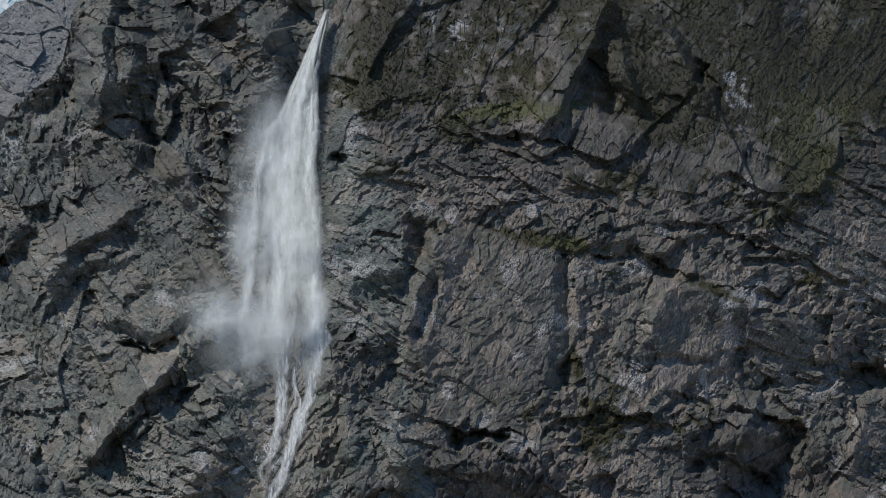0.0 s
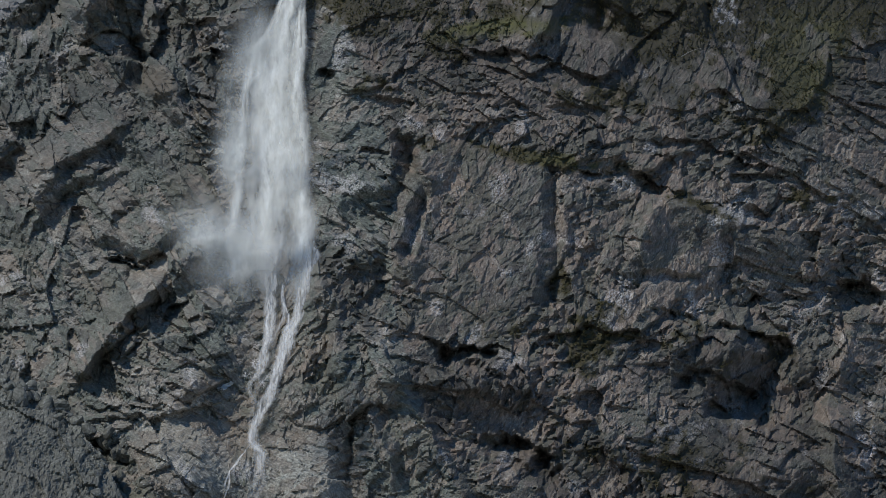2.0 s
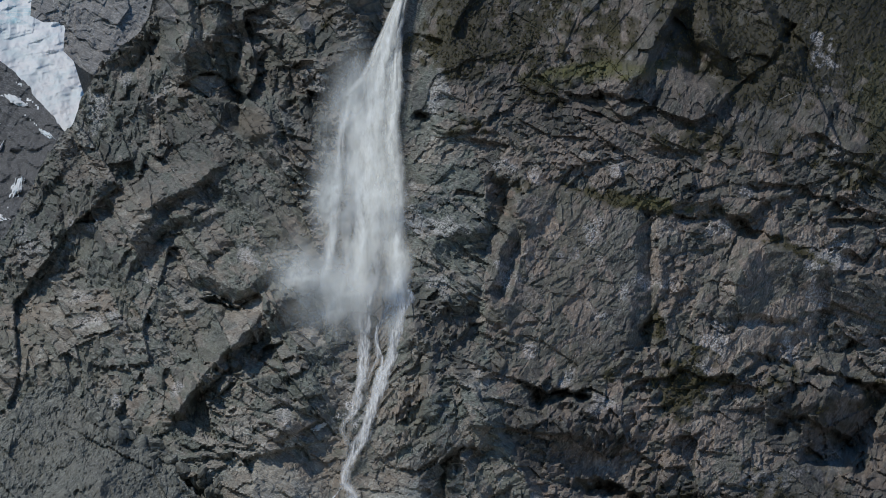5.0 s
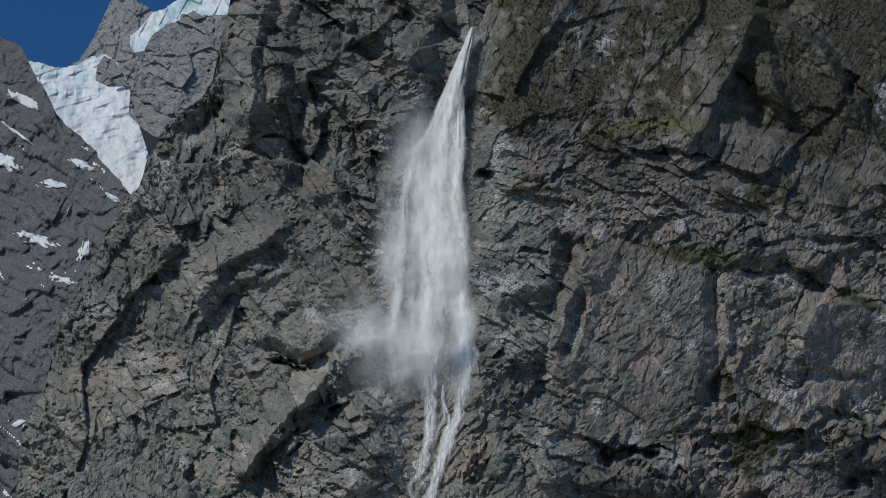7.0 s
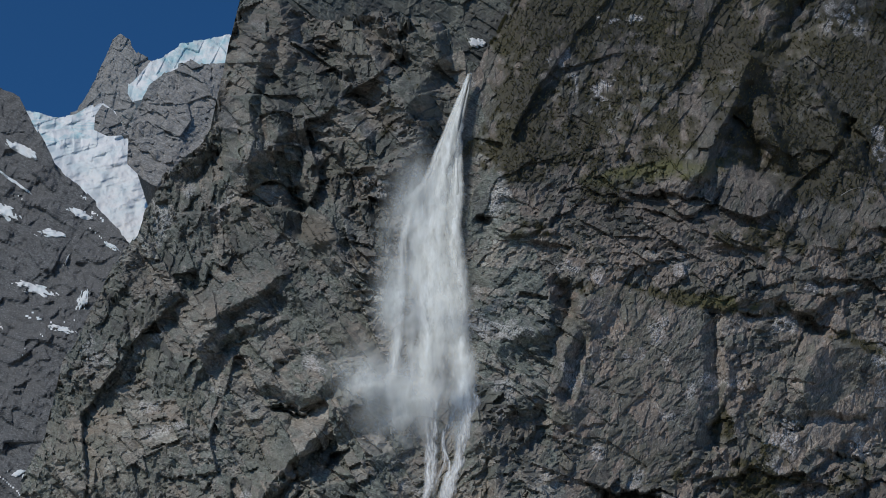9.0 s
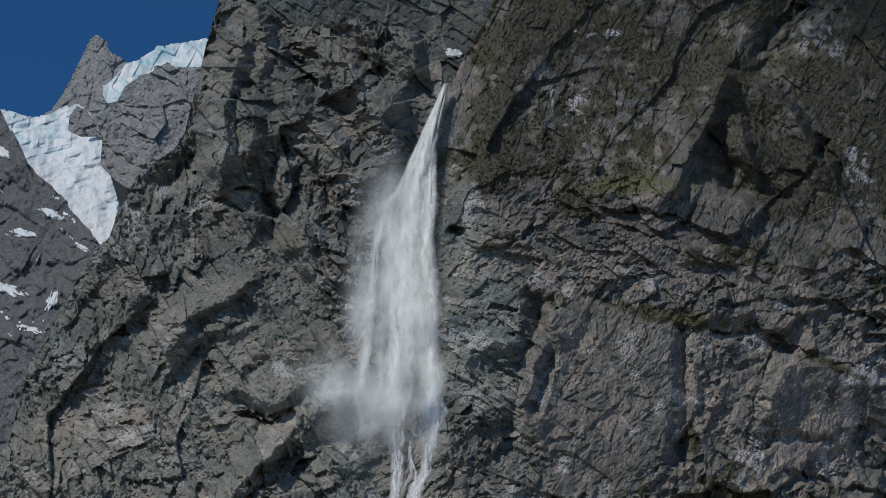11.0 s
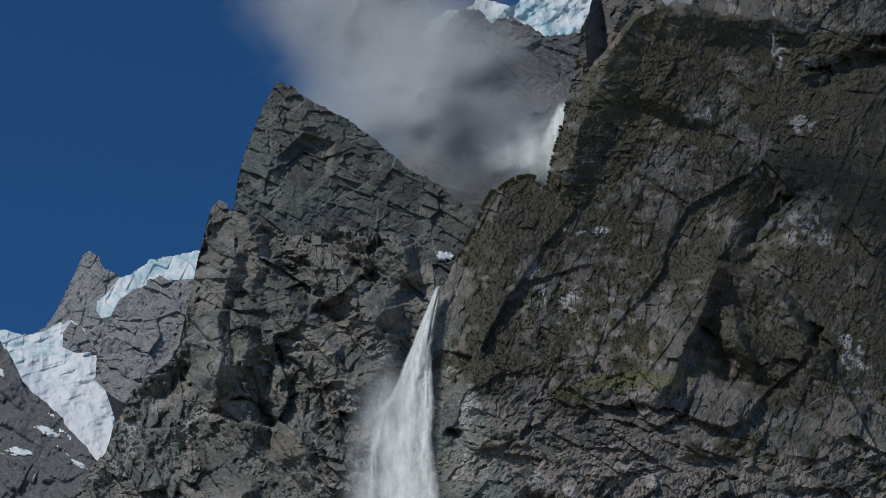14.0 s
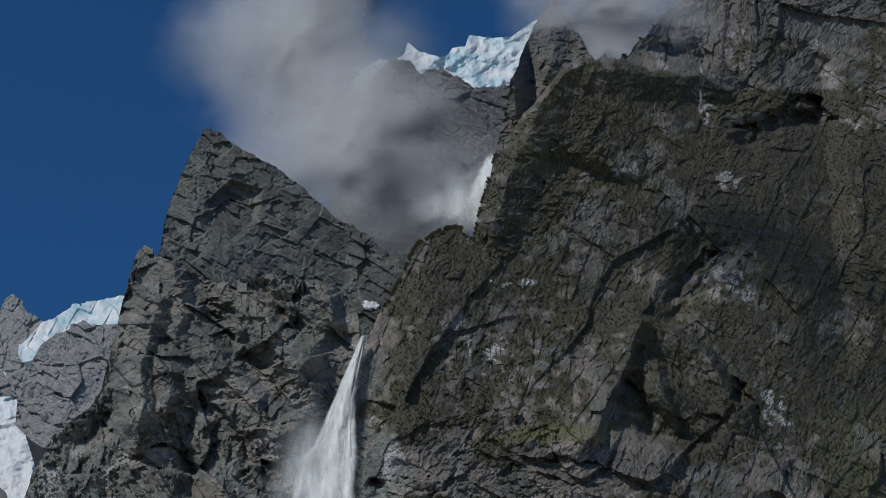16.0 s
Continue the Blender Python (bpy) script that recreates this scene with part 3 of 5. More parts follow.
# hollows, lips and blocks that stand out
cuts, calm = np.zeros_like(X), np.zeros_like(X)
regions = []
JX, JH = WX + 3.5 * (crags(X, H, 5.0, 401, 30, 1.3, spin=3) - 0.2), WH + 3.0 * (crags(X, H, 4.0, 402, -30, 1.3, spin=3) - 0.2)
broken = np.clip(0.55 + 1.1 * fbm(X, H, 11.0, 403, 3), 0, 1.3)
for centre, rx, rh, turn, depth in (
        ((-28.0, 251.5), 7.5, 3.0, -8, 8), ((-38.7, 236.7), 3.5, 5.5, 10, 3), ((-75.1, 206.3), 5.0, 2.2, 40, 3),
        ((50.2, 150.5), 9.0, 4.5, -8, 9), ((63.1, 120.0), 12, 5, -30, 8), ((171.0, 169.2), 7.5, 6.5, 10, 10), ((137.5, 156.7), 12, 4, -14, 6),
        ((127.3, 138.7), 14, 5, -25, 7), ((-57.5, 157.6), 8, 2.8, 48, 5), ((-33.5, 179.6), 5.5, 3.2, -40, 5), ((-63.3, 123.9), 8, 2.6, -24, 5), ((-41.2, 167.1), 4, 3, 40, 4), ((103.0, 210.4), 8.0, 2.2, -25, 4), ((13.1, 129.6), 2.2, 9, -8, 8), ((128.5, 270.7), 2.6, 9, 8, 5),
        ((146.0, 379.5), 10, 5.0, 25, 7), ((162.2, 386.5), 8, 6.5, -15, 7), ((111.0, 319.1), 3.0, 6.0, -35, 2), ((118.1, 325.4), 3.0, 7, -35, 5), ((-54.2, 256.5), 3.2, 5.0, 30, 5), ((4.8, 244.6), 4.2, 3.5, 0, 9)):
    dent = hollow(JX, JH, centre, rx, rh, turn, 0.85 * depth) * np.clip(0.7 + 1.4 * fbm(X, H, 5.0, 404, 3), 0.1, 1.2)
    cuts = cuts + dent
    regions.append(("hollow", dent > 0.45 * depth, "shadowed hollow under an overhang"))
for points, drop, depth in (
        ([(107.6, 225.9), (125.8, 222.8), (140.1, 216.0), (154.5, 212.0)], 5.0, 8.0),
        ([(39.7, 251.5), (58.3, 255.5), (71.0, 252.5), (84.1, 255.5)], 7.0, 5.0),
        ([(80.2, 213.5), (100.0, 213.5), (119.2, 204.0), (138.5, 200.2)], 6.0, 6.5),
        ([(102.6, 170.9), (113.1, 166.2), (127.9, 172.5)], 3.5, 4.0),
        ([(131.4, 171.5), (145.8, 171.0)], 3.0, 4.0),
        ([(38.1, 156.0), (57.4, 155.8), (67.9, 152.1)], 7.0, 5.0),
        ([(73.5, 266.6), (89.1, 283.0), (101.5, 270.7), (121.6, 264.6)], 10.0, 5.0),
        ([(-68.8, 187.3), (-58.3, 186.3), (-45.9, 180.7)], 6.0, 5.0),
        ([(-72.8, 139.6), (-57.3, 136.7), (-47.1, 141.0)], 3.0, 4.0),
        ([(-70.7, 125.5), (-53.7, 121.8)], 4.0, 5.0), ([(-69.1, 187.6), (-56.6, 183.2), (-47.8, 185.5)], 5.0, 6.0), ([(-63.3, 149.0), (-49.5, 150.8)], 3.5, 4.0),
        ([(30.8, 160.0), (43.0, 155.0), (57.1, 156.5)], 8.0, 9.0), ([(103.4, 169.4), (115.7, 166.1), (123.0, 169.4)], 4.0, 5.0), ([(131.9, 170.4), (145.3, 171.3)], 6.0, 8.0),
        ([(117.1, 160.3), (132.8, 156.7), (149.5, 151.3)], 9.0, 8.0), ([(117.7, 139.6), (133.1, 133.4)], 6.0, 6.0)):
    cuts = cuts + broken * overhang(JX, JH, points, drop, depth)
for centre, rx, rh, turn, height in (
        ((-47.5, 244.6), 5.5, 7.0, 15, 3.5), ((-65.6, 215.4), 6.5, 7.5, 35, 3.5), ((-82.0, 219.2), 8.0, 3.0, 38, 3.0),
        ((-57.8, 159.0), 3.2, 8.5, -38, 3.5), ((-35.5, 188.0), 8, 5, -35, 1.6), ((-57.9, 285.1), 10, 9, 20, 4.0),
        ((15.8, 244.6), 10, 4, 5, 3.0), ((148.7, 232.5), 12, 4, -20, 3.0), ((86.2, 238.7), 10, 5, -6, 3.0)):
    lump = boulder(WX, WH, centre, rx, rh, turn)
    cuts, calm = cuts - height * lump, np.maximum(calm, 0.4 * lump)
    regions.append(("block", lump > 0.25, "jutting rock block"))
# ribs, gullies and slab edges
for points, width, height, lean in (
        ([(-42.7, 250.5), (-43.7, 240.6), (-42.3, 234.8), (-38.5, 229.3)], 9, 7.5, 0.25), ([(-52.2, 250.5), (-55.4, 236.7)], 6, -4, 0.3), ([(-85.4, 198.7), (-78.9, 210.6), (-69.5, 213.9)], 7, 6, -0.45),
        ([(-86.8, 207.8), (-81.0, 218.3), (-70.3, 222.1)], 6, 5, -0.4), ([(-74.4, 335.9), (-79.1, 317.4), (-83.2, 298.3)], 9, 8, 0.4), ([(-67.5, 314.9), (-71.7, 289.6), (-70.8, 269.0)], 7, 7, 0.4),
        ([(-57.2, 327.6), (-60.7, 306.1), (-62.1, 278.9)], 8, 6, 0.4), ([(-35.9, 322.5), (-28.3, 305.0), (-17.0, 296.2)], 8, 6, 0.3), ([(-10.9, 319.6), (-9.3, 304.4), (-20.9, 287.9)], 8, 6, 0.3),
        ([(83.2, 410.4), (103.4, 405.2), (131.2, 404.3)], 9, 6, 0.3), ([(104.3, 415.6), (126.9, 412.8)], 7, -5, 0),
        ([(-70.0, 150.4), (-57.0, 168.5), (-48.0, 174.4)], 5, 5, -0.4), ([(-71.4, 133.9), (-55.9, 135.7)], 3.2, 4, -0.5), ([(2.7, 178.2), (9.8, 149.2), (23.5, 120.9)], 7, 6, 0.4),
        ([(-76.4, 323.2), (-81.8, 301.8), (-81.8, 274.8), (-87.9, 264.6)], 7, -9, 0.3), ([(-68.2, 334.1), (-72.7, 301.8), (-72.9, 270.7)], 8, 6, -0.4),
        ([(-53.0, 276.8), (-56.3, 264.6), (-53.6, 248.6)], 5, -8, 0.3), ([(-63.2, 329.7), (-50.0, 301.8), (-34.4, 278.9)], 9, 7, 0.5),
        ([(-46.3, 308.2), (-27.0, 285.1)], 6, -6, 0.3), ([(-33.3, 321.0), (-15.9, 301.8), (-7.4, 301.8)], 7, -6, 0.4), ([(-12.1, 295.5), (-17.5, 272.7), (-26.7, 264.6)], 8, 6, 0.3),
        ([(-120.9, 207.8), (-109.5, 227.0), (-95.9, 242.6)], 8, -3.5, 0.2), ([(-100.9, 204.0), (-87.8, 227.0), (-83.2, 244.6)], 8, -4, -0.3),
        ([(-86.6, 204.0), (-78.4, 219.2), (-64.2, 227.0)], 8, 6, -0.5), ([(-62.6, 232.8), (-47.6, 215.4), (-29.2, 198.4)], 7, 5, 0.5),
        ([(-48.1, 234.8), (-25.9, 211.6)], 5, -5, 0.3), ([(-64.6, 190.0), (-50.2, 184.4), (-39.8, 192.8)], 5, -6, 0.2), ([(-69.6, 150.2), (-57.9, 168.0), (-49.4, 175.2)], 6, 6, -0.4),
        ([(-45.8, 171.5), (-30.2, 178.7)], 8, -6, 0.2), ([(-51.7, 108.0), (-42.0, 139.2), (-26.6, 156.8)], 16, 6, 0.4), ([(4.9, 167.3), (3.0, 149.3), (11.4, 127.8), (11.1, 107.0)], 5, -8, 0.3),
        ([(25.6, 149.0), (35.6, 127.5), (47.1, 106.4)], 8, 7, 0.5), ([(8.9, 206.3), (30.6, 211.9)], 8, 5, 0.3), ([(30.8, 223.4), (35.8, 206.1), (30.0, 187.4)], 4, -6, 0.3),
        ([(37.2, 220.2), (29.6, 200.2), (24.9, 179.8)], 7, 6, -0.5), ([(31.8, 219.2), (26.1, 204.0)], 5, -6, 0.2),
        ([(76.1, 263.6), (87.4, 285.1), (97.0, 306.1)], 8, 7, -0.5), ([(97.0, 306.1), (116.0, 292.4), (127.6, 270.7)], 7, 8, 0.5), ([(100.6, 287.2), (104.0, 264.6)], 4, 5, 0.4),
        ([(92.8, 281.0), (95.6, 264.6), (110.2, 260.6)], 6, -8, 0), ([(118.7, 334.1), (109.8, 314.6)], 6, -7, 0.3), ([(142.1, 380.8), (165.1, 385.3)], 9, -8, 0.2),
        ([(128.8, 332.4), (115.4, 315.0), (108.7, 306.4)], 6, -7, 0.2), ([(47.1, 342.8), (60.8, 377.3), (75.8, 423.5)], 9, 7, 0.3), ([(74.2, 367.6), (97.5, 358.0)], 8, -5, 0.2),
        ([(169.6, 404.8), (166.6, 349.9), (164.9, 292.5)], 12, -7, 0.3), ([(77.6, 211.6), (78.4, 188.8), (74.0, 170.3)], 4, -5, 0.2),
        ([(102.7, 188.6), (111.8, 204.6), (129.7, 198.8), (154.4, 188.1)], 8, 6, 0.4), ([(133.0, 194.0), (131.5, 173.4)], 2.5, -3, 0), ([(104.9, 179.2), (121.1, 179.1)], 2.5, -3, 0.2),
        ([(134.3, 162.2), (123.9, 140.5)], 6, 7, 0.4), ([(146.1, 151.1), (132.2, 133.2)], 7, -9, 0.2), ([(170.4, 161.8), (160.9, 136.4), (160.3, 108.0)], 7, 7, -0.4)):
    crest = rib(0.7 * WX + 0.3 * JX, 0.7 * WH + 0.3 * JH, points, width, 1.0, lean)
    cuts, calm = cuts - height * crest, np.maximum(calm, np.clip(1.6 * crest, 0, 1) * (height > 0))
out = out - 1.05 * cuts
grit = (grit + broken_out) * (1 - 0.25 * calm) * (1 - 0.25 * upper_r * ~spur_zone)
out = out * (1 - 0.7 * np.exp(-((X - FALL - 2) / 13) ** 2) * np.clip((LIP[1] + 4 - H) / 10, 0, 1))
out = soften(out, 0.4)
grit = soften(grit, 0.35)
cliff.depth = cliff.depth - out - grit * (1 - 0.6 * np.exp(-((X - FALL - 2) / 12) ** 2))
# each plate has weathered to its own grey
plate_tone = 0.34 * blob(WX, WH, (-36.0, 124.0), 22, 26, 40, 0.6) + 0.34 * blob(WX, WH, (-2.0, 118.0), 18, 22, 0, 0.6) + np.clip(0.4 * big_a + 0.38 * mid_a + 0.22 * sm_a, 0, 1)

# growth, stains, seepage, and shade painted as darker rock
patch = fbm(X, H, 16.0, 120, 5) * 0.85 + fbm(X, H, 3.0, 130, 3) * 0.7
growth = np.clip((0.95 * likely + 1.2 * patch - 0.34) * 2.6, 0, 1) * (likely > 0.02)
# paler rock, and clusters of glints painted as pale specks
pale = np.clip((fbm(X, H, 10.0, 140, 5) - 0.38) * 4, 0, 0.5)
for centre, rx, rh in (((138.6, 268.7), 6, 11), ((170.7, 125.5), 4, 14),
                       ((33.3, 301.8), 5, 12), ((-16.1, 149.5), 5, 8), ((95.1, 364.8), 8, 4), ((130.7, 359.2), 6, 5), ((115.3, 341.0), 7, 4), ((126.8, 318.3), 9, 8), ((52.1, 320.5), 10, 3), ((35.1, 307.1), 4, 5), ((136.1, 272.3), 7, 8), ((126.6, 390.8), 2.5, 8), ((43.6, 292.7), 8, 7)):
    pale = np.maximum(pale, 0.95 * np.clip(1.6 * blob(WX, WH, centre, rx, rh, 0, 1.0) - 0.45 + 2.6 * fbm(X, H, 2.2, 150, 3), 0, 1) * blob(WX, WH, centre, 1.3 * rx, 1.3 * rh, 0, 0.3))
rust = 0.9 * blob(WX, WH, (-48.4, 244.6), 7, 8, 10, 0.6)
rust = np.maximum(rust, 0.5 * rubble * np.clip(0.6 + fbm(X, H, 9.0, 161, 3), 0, 1))
rust = np.maximum(rust, 0.3 * np.clip((fbm(X, H, 22.0, 160, 4) - 0.2) * 3, 0, 1) * left)
wet_shade = np.clip(1.1 - np.abs(X - FALL - 1) / 12, 0, 1) * 0.6 * (0.55 + 0.5 * fbm(X, H, 8.0, 170)) * (H < LIP[1] + 12) * np.clip((H - 130) / 50, 0.3, 1)
# overhangs and the spur's dark flank: their shade painted as darker rock
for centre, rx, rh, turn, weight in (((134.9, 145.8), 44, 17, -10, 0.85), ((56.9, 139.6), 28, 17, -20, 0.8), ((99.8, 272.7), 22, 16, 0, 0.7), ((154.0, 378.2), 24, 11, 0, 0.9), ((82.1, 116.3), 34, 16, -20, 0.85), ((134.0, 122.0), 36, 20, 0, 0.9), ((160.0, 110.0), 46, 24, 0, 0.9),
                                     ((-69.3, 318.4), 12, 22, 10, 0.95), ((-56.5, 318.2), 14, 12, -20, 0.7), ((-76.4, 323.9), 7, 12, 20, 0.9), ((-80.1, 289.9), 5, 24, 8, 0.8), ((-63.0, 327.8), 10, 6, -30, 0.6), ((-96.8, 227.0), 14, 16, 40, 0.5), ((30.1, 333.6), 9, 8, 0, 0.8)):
    wet_shade = np.maximum(wet_shade, weight * blob(WX, WH, centre, rx, rh, turn, 0.5) * np.clip(0.75 + 0.8 * fbm(X, H, 9.0, 171, 3), 0, 1))
# the upper spur darkens with height, in patches
wet_shade = np.maximum(wet_shade, np.clip((H - 196 - 0.35 * (X + 60)) / 60, 0, 0.75) * np.clip((8 - X) / 10, 0, 1) * np.clip(0.75 + 1.1 * fbm(X, H, 12.0, 172, 3), 0, 1))
# upper wall beside the fall: patchy shade painted into its colour
wet_shade = np.maximum(wet_shade, 0.8 * np.clip((X - 2) / 16, 0, 1) * np.clip((H - 240 + 0.36 * np.clip(X, 0, 90)) / 30, 0, 1) * np.clip(0.82 + 1.0 * fbm(X, H, 14.0, 173, 4), 0, 1))
wet_shade = np.clip(np.maximum(wet_shade, 0.7 * blob(WX, WH, (11.6, 174.4), 14, 22, 10, 0.6)), 0, 1)
lush = np.zeros_like(X)
for centre, rx, rh, turn, weight in (((62.0, 263.5), 30, 5, 3, 1.0), ((164.0, 252.0), 22, 24, 0, 0.7), ((92.0, 216.0), 30, 4, -8, 0.5), ((62.0, 378.0), 14, 20, 20, 0.5), ((84.0, 404.0), 20, 8, 0, 0.6)):
    lush = np.maximum(lush, weight * blob(WX, WH, centre, rx, rh, turn, 0.6))
growth = np.maximum(growth, 0.9 * np.clip(lush * 1.5 - 0.3, 0, 1) * np.clip(0.8 + fbm(X, H, 5.0, 131, 3), 0, 1))
growth = growth * (1 - slab * 0.7) * (1 - np.clip(2.4 * (pale - 0.45), 0, 1))

cliff_verts = cliff.build()
cliff_attrs = {"growth": cliff.spread(growth), "lush": cliff.spread(lush), "pale": cliff.spread(pale), "rust": cliff.spread(rust), "wet_shade": cliff.spread(wet_shade), "tone": cliff.spread(plate_tone)}
cv = cliff_verts.reshape(-1, 3)
cq = cliff.quads()
cx, ch = cliff.spread(X).ravel()[cq[:, 0]], cliff.spread(H).ravel()[cq[:, 0]]
side = cx < seam(ch)
spur = thing("rock_spur", "steep grey schist spur with slanting beds beside the waterfall", "cliff", at=(0, 0, 0))
wall = thing("rock_wall", "dark grey cliff with grassy ledges and smooth slabs", "cliff", at=(0, 0, 0))
for one in slabs:
    regions.append(("slab", one > 0.3, "smooth bare grey rock slab"))
regions.append(("ledge", (growth > 0.5) & (likely > 0.95), "ledge overgrown with olive grass"))
# the rest of both faces goes plate by plate
ident = 1000 + np.unique(np.round(plates(30.0, 500, tone=True), 4), return_inverse=True)[1].reshape(X.shape)
for k, (name, inside, label) in reversed(list(enumerate(regions))):
    ident[inside] = k
ident = cliff.spread(ident)[:-1, :-1] * 2 + cliff.spread(X < seam(H))[:-1, :-1]
joined = connected(ident, cliff.kept())[cliff.kept()]
ident = ident[cliff.kept()]
pieces, first, counts = np.unique(joined, return_index=True, return_counts=True)
small = np.ones(len(cq), bool)
for piece, at_face, count in zip(pieces, first, counts):
    k, parent, stone = ident[at_face] // 2, *((spur, SCHIST) if ident[at_face] % 2 else (wall, WALL_ROCK))
    if count > (60 if k < 1000 else 160):
        mine = joined == piece
        small &= ~mine
        name, label = (regions[k][0], regions[k][2]) if k < 1000 else ("rock_plate", "")
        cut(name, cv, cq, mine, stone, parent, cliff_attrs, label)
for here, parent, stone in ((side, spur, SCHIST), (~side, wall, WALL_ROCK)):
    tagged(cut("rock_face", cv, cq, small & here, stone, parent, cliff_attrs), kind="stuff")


# ---------------------------------------------------------------- rock masses behind
def mass(name, label, material, relief, out_field, category="mountain", part_name="rock_plate", piece=14.0, angle=-40, other=None):
    """A mass with its surface, split into the large pieces that can be told apart."""
    relief.depth = relief.depth - soften(out_field(relief.x, relief.h), 0.25 if material is SCREE else 0.75)
    v = relief.build()
    t = thing(name, label, category, at=(0, 0, 0))
    attrs = None
    if material is SCHIST:
        attrs = {k: np.zeros(v.shape[:2]) for k in ("growth", "lush", "pale", "rust")}
        # evenly darkened as a whole through this mask
        attrs["wet_shade"] = np.full(v.shape[:2], 0.4)
        attrs["tone"] = relief.spread(0.45 * shards(relief.x, relief.h, 6.0, 777, -37, 2.0, tone=True))
    q = relief.quads()
    cell = np.unique(np.round(shards(relief.x, relief.h, piece, 333, angle, 1.8, tone=True), 4), return_inverse=True)[1].reshape(relief.x.shape)
    joined = connected(relief.spread(cell)[:-1, :-1], relief.kept())[relief.kept()]
    fx, fh = relief.spread(relief.x).ravel()[q[:, 0]], relief.spread(relief.h).ravel()[q[:, 0]]
    rest = np.ones(len(q), bool)
    for value, count in zip(*np.unique(joined, return_counts=True)):
        if 80 < count < len(q) - 60:
            mine = joined == value
            stone = other[0] if other and other[1](fx[mine].mean(), fh[mine].mean()) else material
            cut(part_name, v.reshape(-1, 3), q, mine, stone, t, attrs)
            rest &= ~mine
    if rest.any():
        tagged(cut("ice_face" if part_name == "serac" else "rock_face", v.reshape(-1, 3), q, rest, material, t, attrs), kind="stuff")
    return t


pinnacle = Relief(-71.1, 20.4, 380, 300,
                  [(-70.8, 329.3), (-66.8, 335.9), (-66.0, 344.8), (-64.0, 354.9), (-57.8, 373.2), (-55.2, 380.2), (-52.9, 385.2), (-50.1, 384.2), (-39.2, 375.3),
                   (-25.3, 366.2), (-13.5, 353.4), (-5.7, 346.9), (3.0, 340.2), (13.5, 331.1), (20.0, 321.1)],
                  [(-69.5, 293.0), (19.2, 291.2)], lambda x, h: 700 + 0.5 * (h - 330) + np.where(x < -72, 0.9 * (-72 - x), 0.3 * (x + 72)), jag=1.0, seed=14)
mass("rock_pinnacle", "sharp grey rock pinnacle with a slanting crest", SCHIST, pinnacle,
     lambda x, h: split_rock(x, h, 9, 210, -37, 0.75, 2.2) + 0.6 * foliation(x, h, -37, 4.2, 215) + 0.25 * foliation(x, h, -37, 1.6, 218)
     + 0.5 * shards(x, h, 1.1, 219, -37, 2.0, 0.6, 0.6) - hollow(x + fbm(x, h, 6, 220), h, (-43.0, 349.5), 7.5, 11.0, -25, 3.5) - 0.4 * np.clip(x + 43.8, 0, 40))

headwall = Relief(-17.4, 70.1, 300, 240,
                  [(-17.4, 339.4), (-10.5, 348.3), (-5.5, 366.6), (-1.5, 398.6), (3.9, 398.3), (8.8, 408.2), (15.4, 413.3), (21.1, 411.3), (24.5, 407.8), (29.7, 409.7),
                   (35.7, 406.1), (43.2, 400.4), (45.6, 399.1), (56.0, 401.4), (62.9, 416.2), (75.8, 423.5)],
                  [(-17.4, 291.9), (67.4, 290.2)], lambda x, h: 900 + 0.35 * (h - 330), jag=1.2, seed=24)
mass("headwall", "dark rock headwall under the hanging glacier", DARK_ROCK, headwall,
     lambda x, h: split_rock(x, h, 18, 310, -40, 0.9, 2.2) + 0.3 * foliation(x, h, -38, 3.5, 315) + 0.9 * shards(x, h, 1.4, 319, -30, 1.6) + 10 * blob(x, h, (9.2, 350.0), 13, 22, 8, 0.5))

icefall = Relief(-4.0, 79.3, 320, 120,
                 [(-4.2, 394.2), (-2.1, 398.6), (1.0, 407.1), (9.3, 413.2), (13.4, 411.9), (18.6, 415.0), (20.1, 420.5), (23.8, 416.7), (31.9, 413.6), (34.6, 414.5), (36.1, 417.8), (41.0, 418.5),
                  (42.6, 423.5), (50.8, 421.8), (58.1, 422.5), (64.6, 427.5), (70.4, 431.7), (80.8, 436.2)],
                 [(-4.3, 390.2), (41.2, 389.5), (55.8, 397.8), (78.2, 397.4)], lambda x, h: 985 + 0.9 * (h - 400), jag=0.35, seed=34)
mass("icefall", "broken blue and white hanging glacier above the headwall", ICE, icefall,
     lambda x, h: 9 * fbm(x, h, 18, 411) + 4 * fbm(x, h, 6, 413) + 0.4 * joints(x + fbm(x, h, 4, 412), h, 5.0, 420, 30, 70, 1.5)[0] + 1.8 * fbm(x, h, 2.4, 421), category="glacier", part_name="serac", piece=7.0, angle=70)

far_peak = Relief(-136.2, -72.3, 300, 200,
                  [(-135.8, 285.1), (-129.6, 290.3), (-125.7, 297.2), (-120.5, 309.9), (-118.5, 316.3), (-115.8, 318.4), (-112.8, 316.7), (-110.5, 312.9), (-105.2, 308.2), (-99.5, 307.1),
                   (-88.4, 313.5), (-73.2, 314.6)],
                  [(-134.2, 264.6), (-71.2, 264.6)], lambda x, h: 1850 + 1.2 * (h - 280), jag=1.2, seed=44)
mass("far_peak", "pointed brown-grey peak beside the glacier", FAR_ROCK, far_peak,
     lambda x, h: split_rock(x, h, 7, 510, 62, 2.2) + 4 * fbm(x, h, 12, 512) + 2.2 * fbm(x, h, 2.4, 516) + 0.3 * foliation(x, h, 62, 1.8, 515))

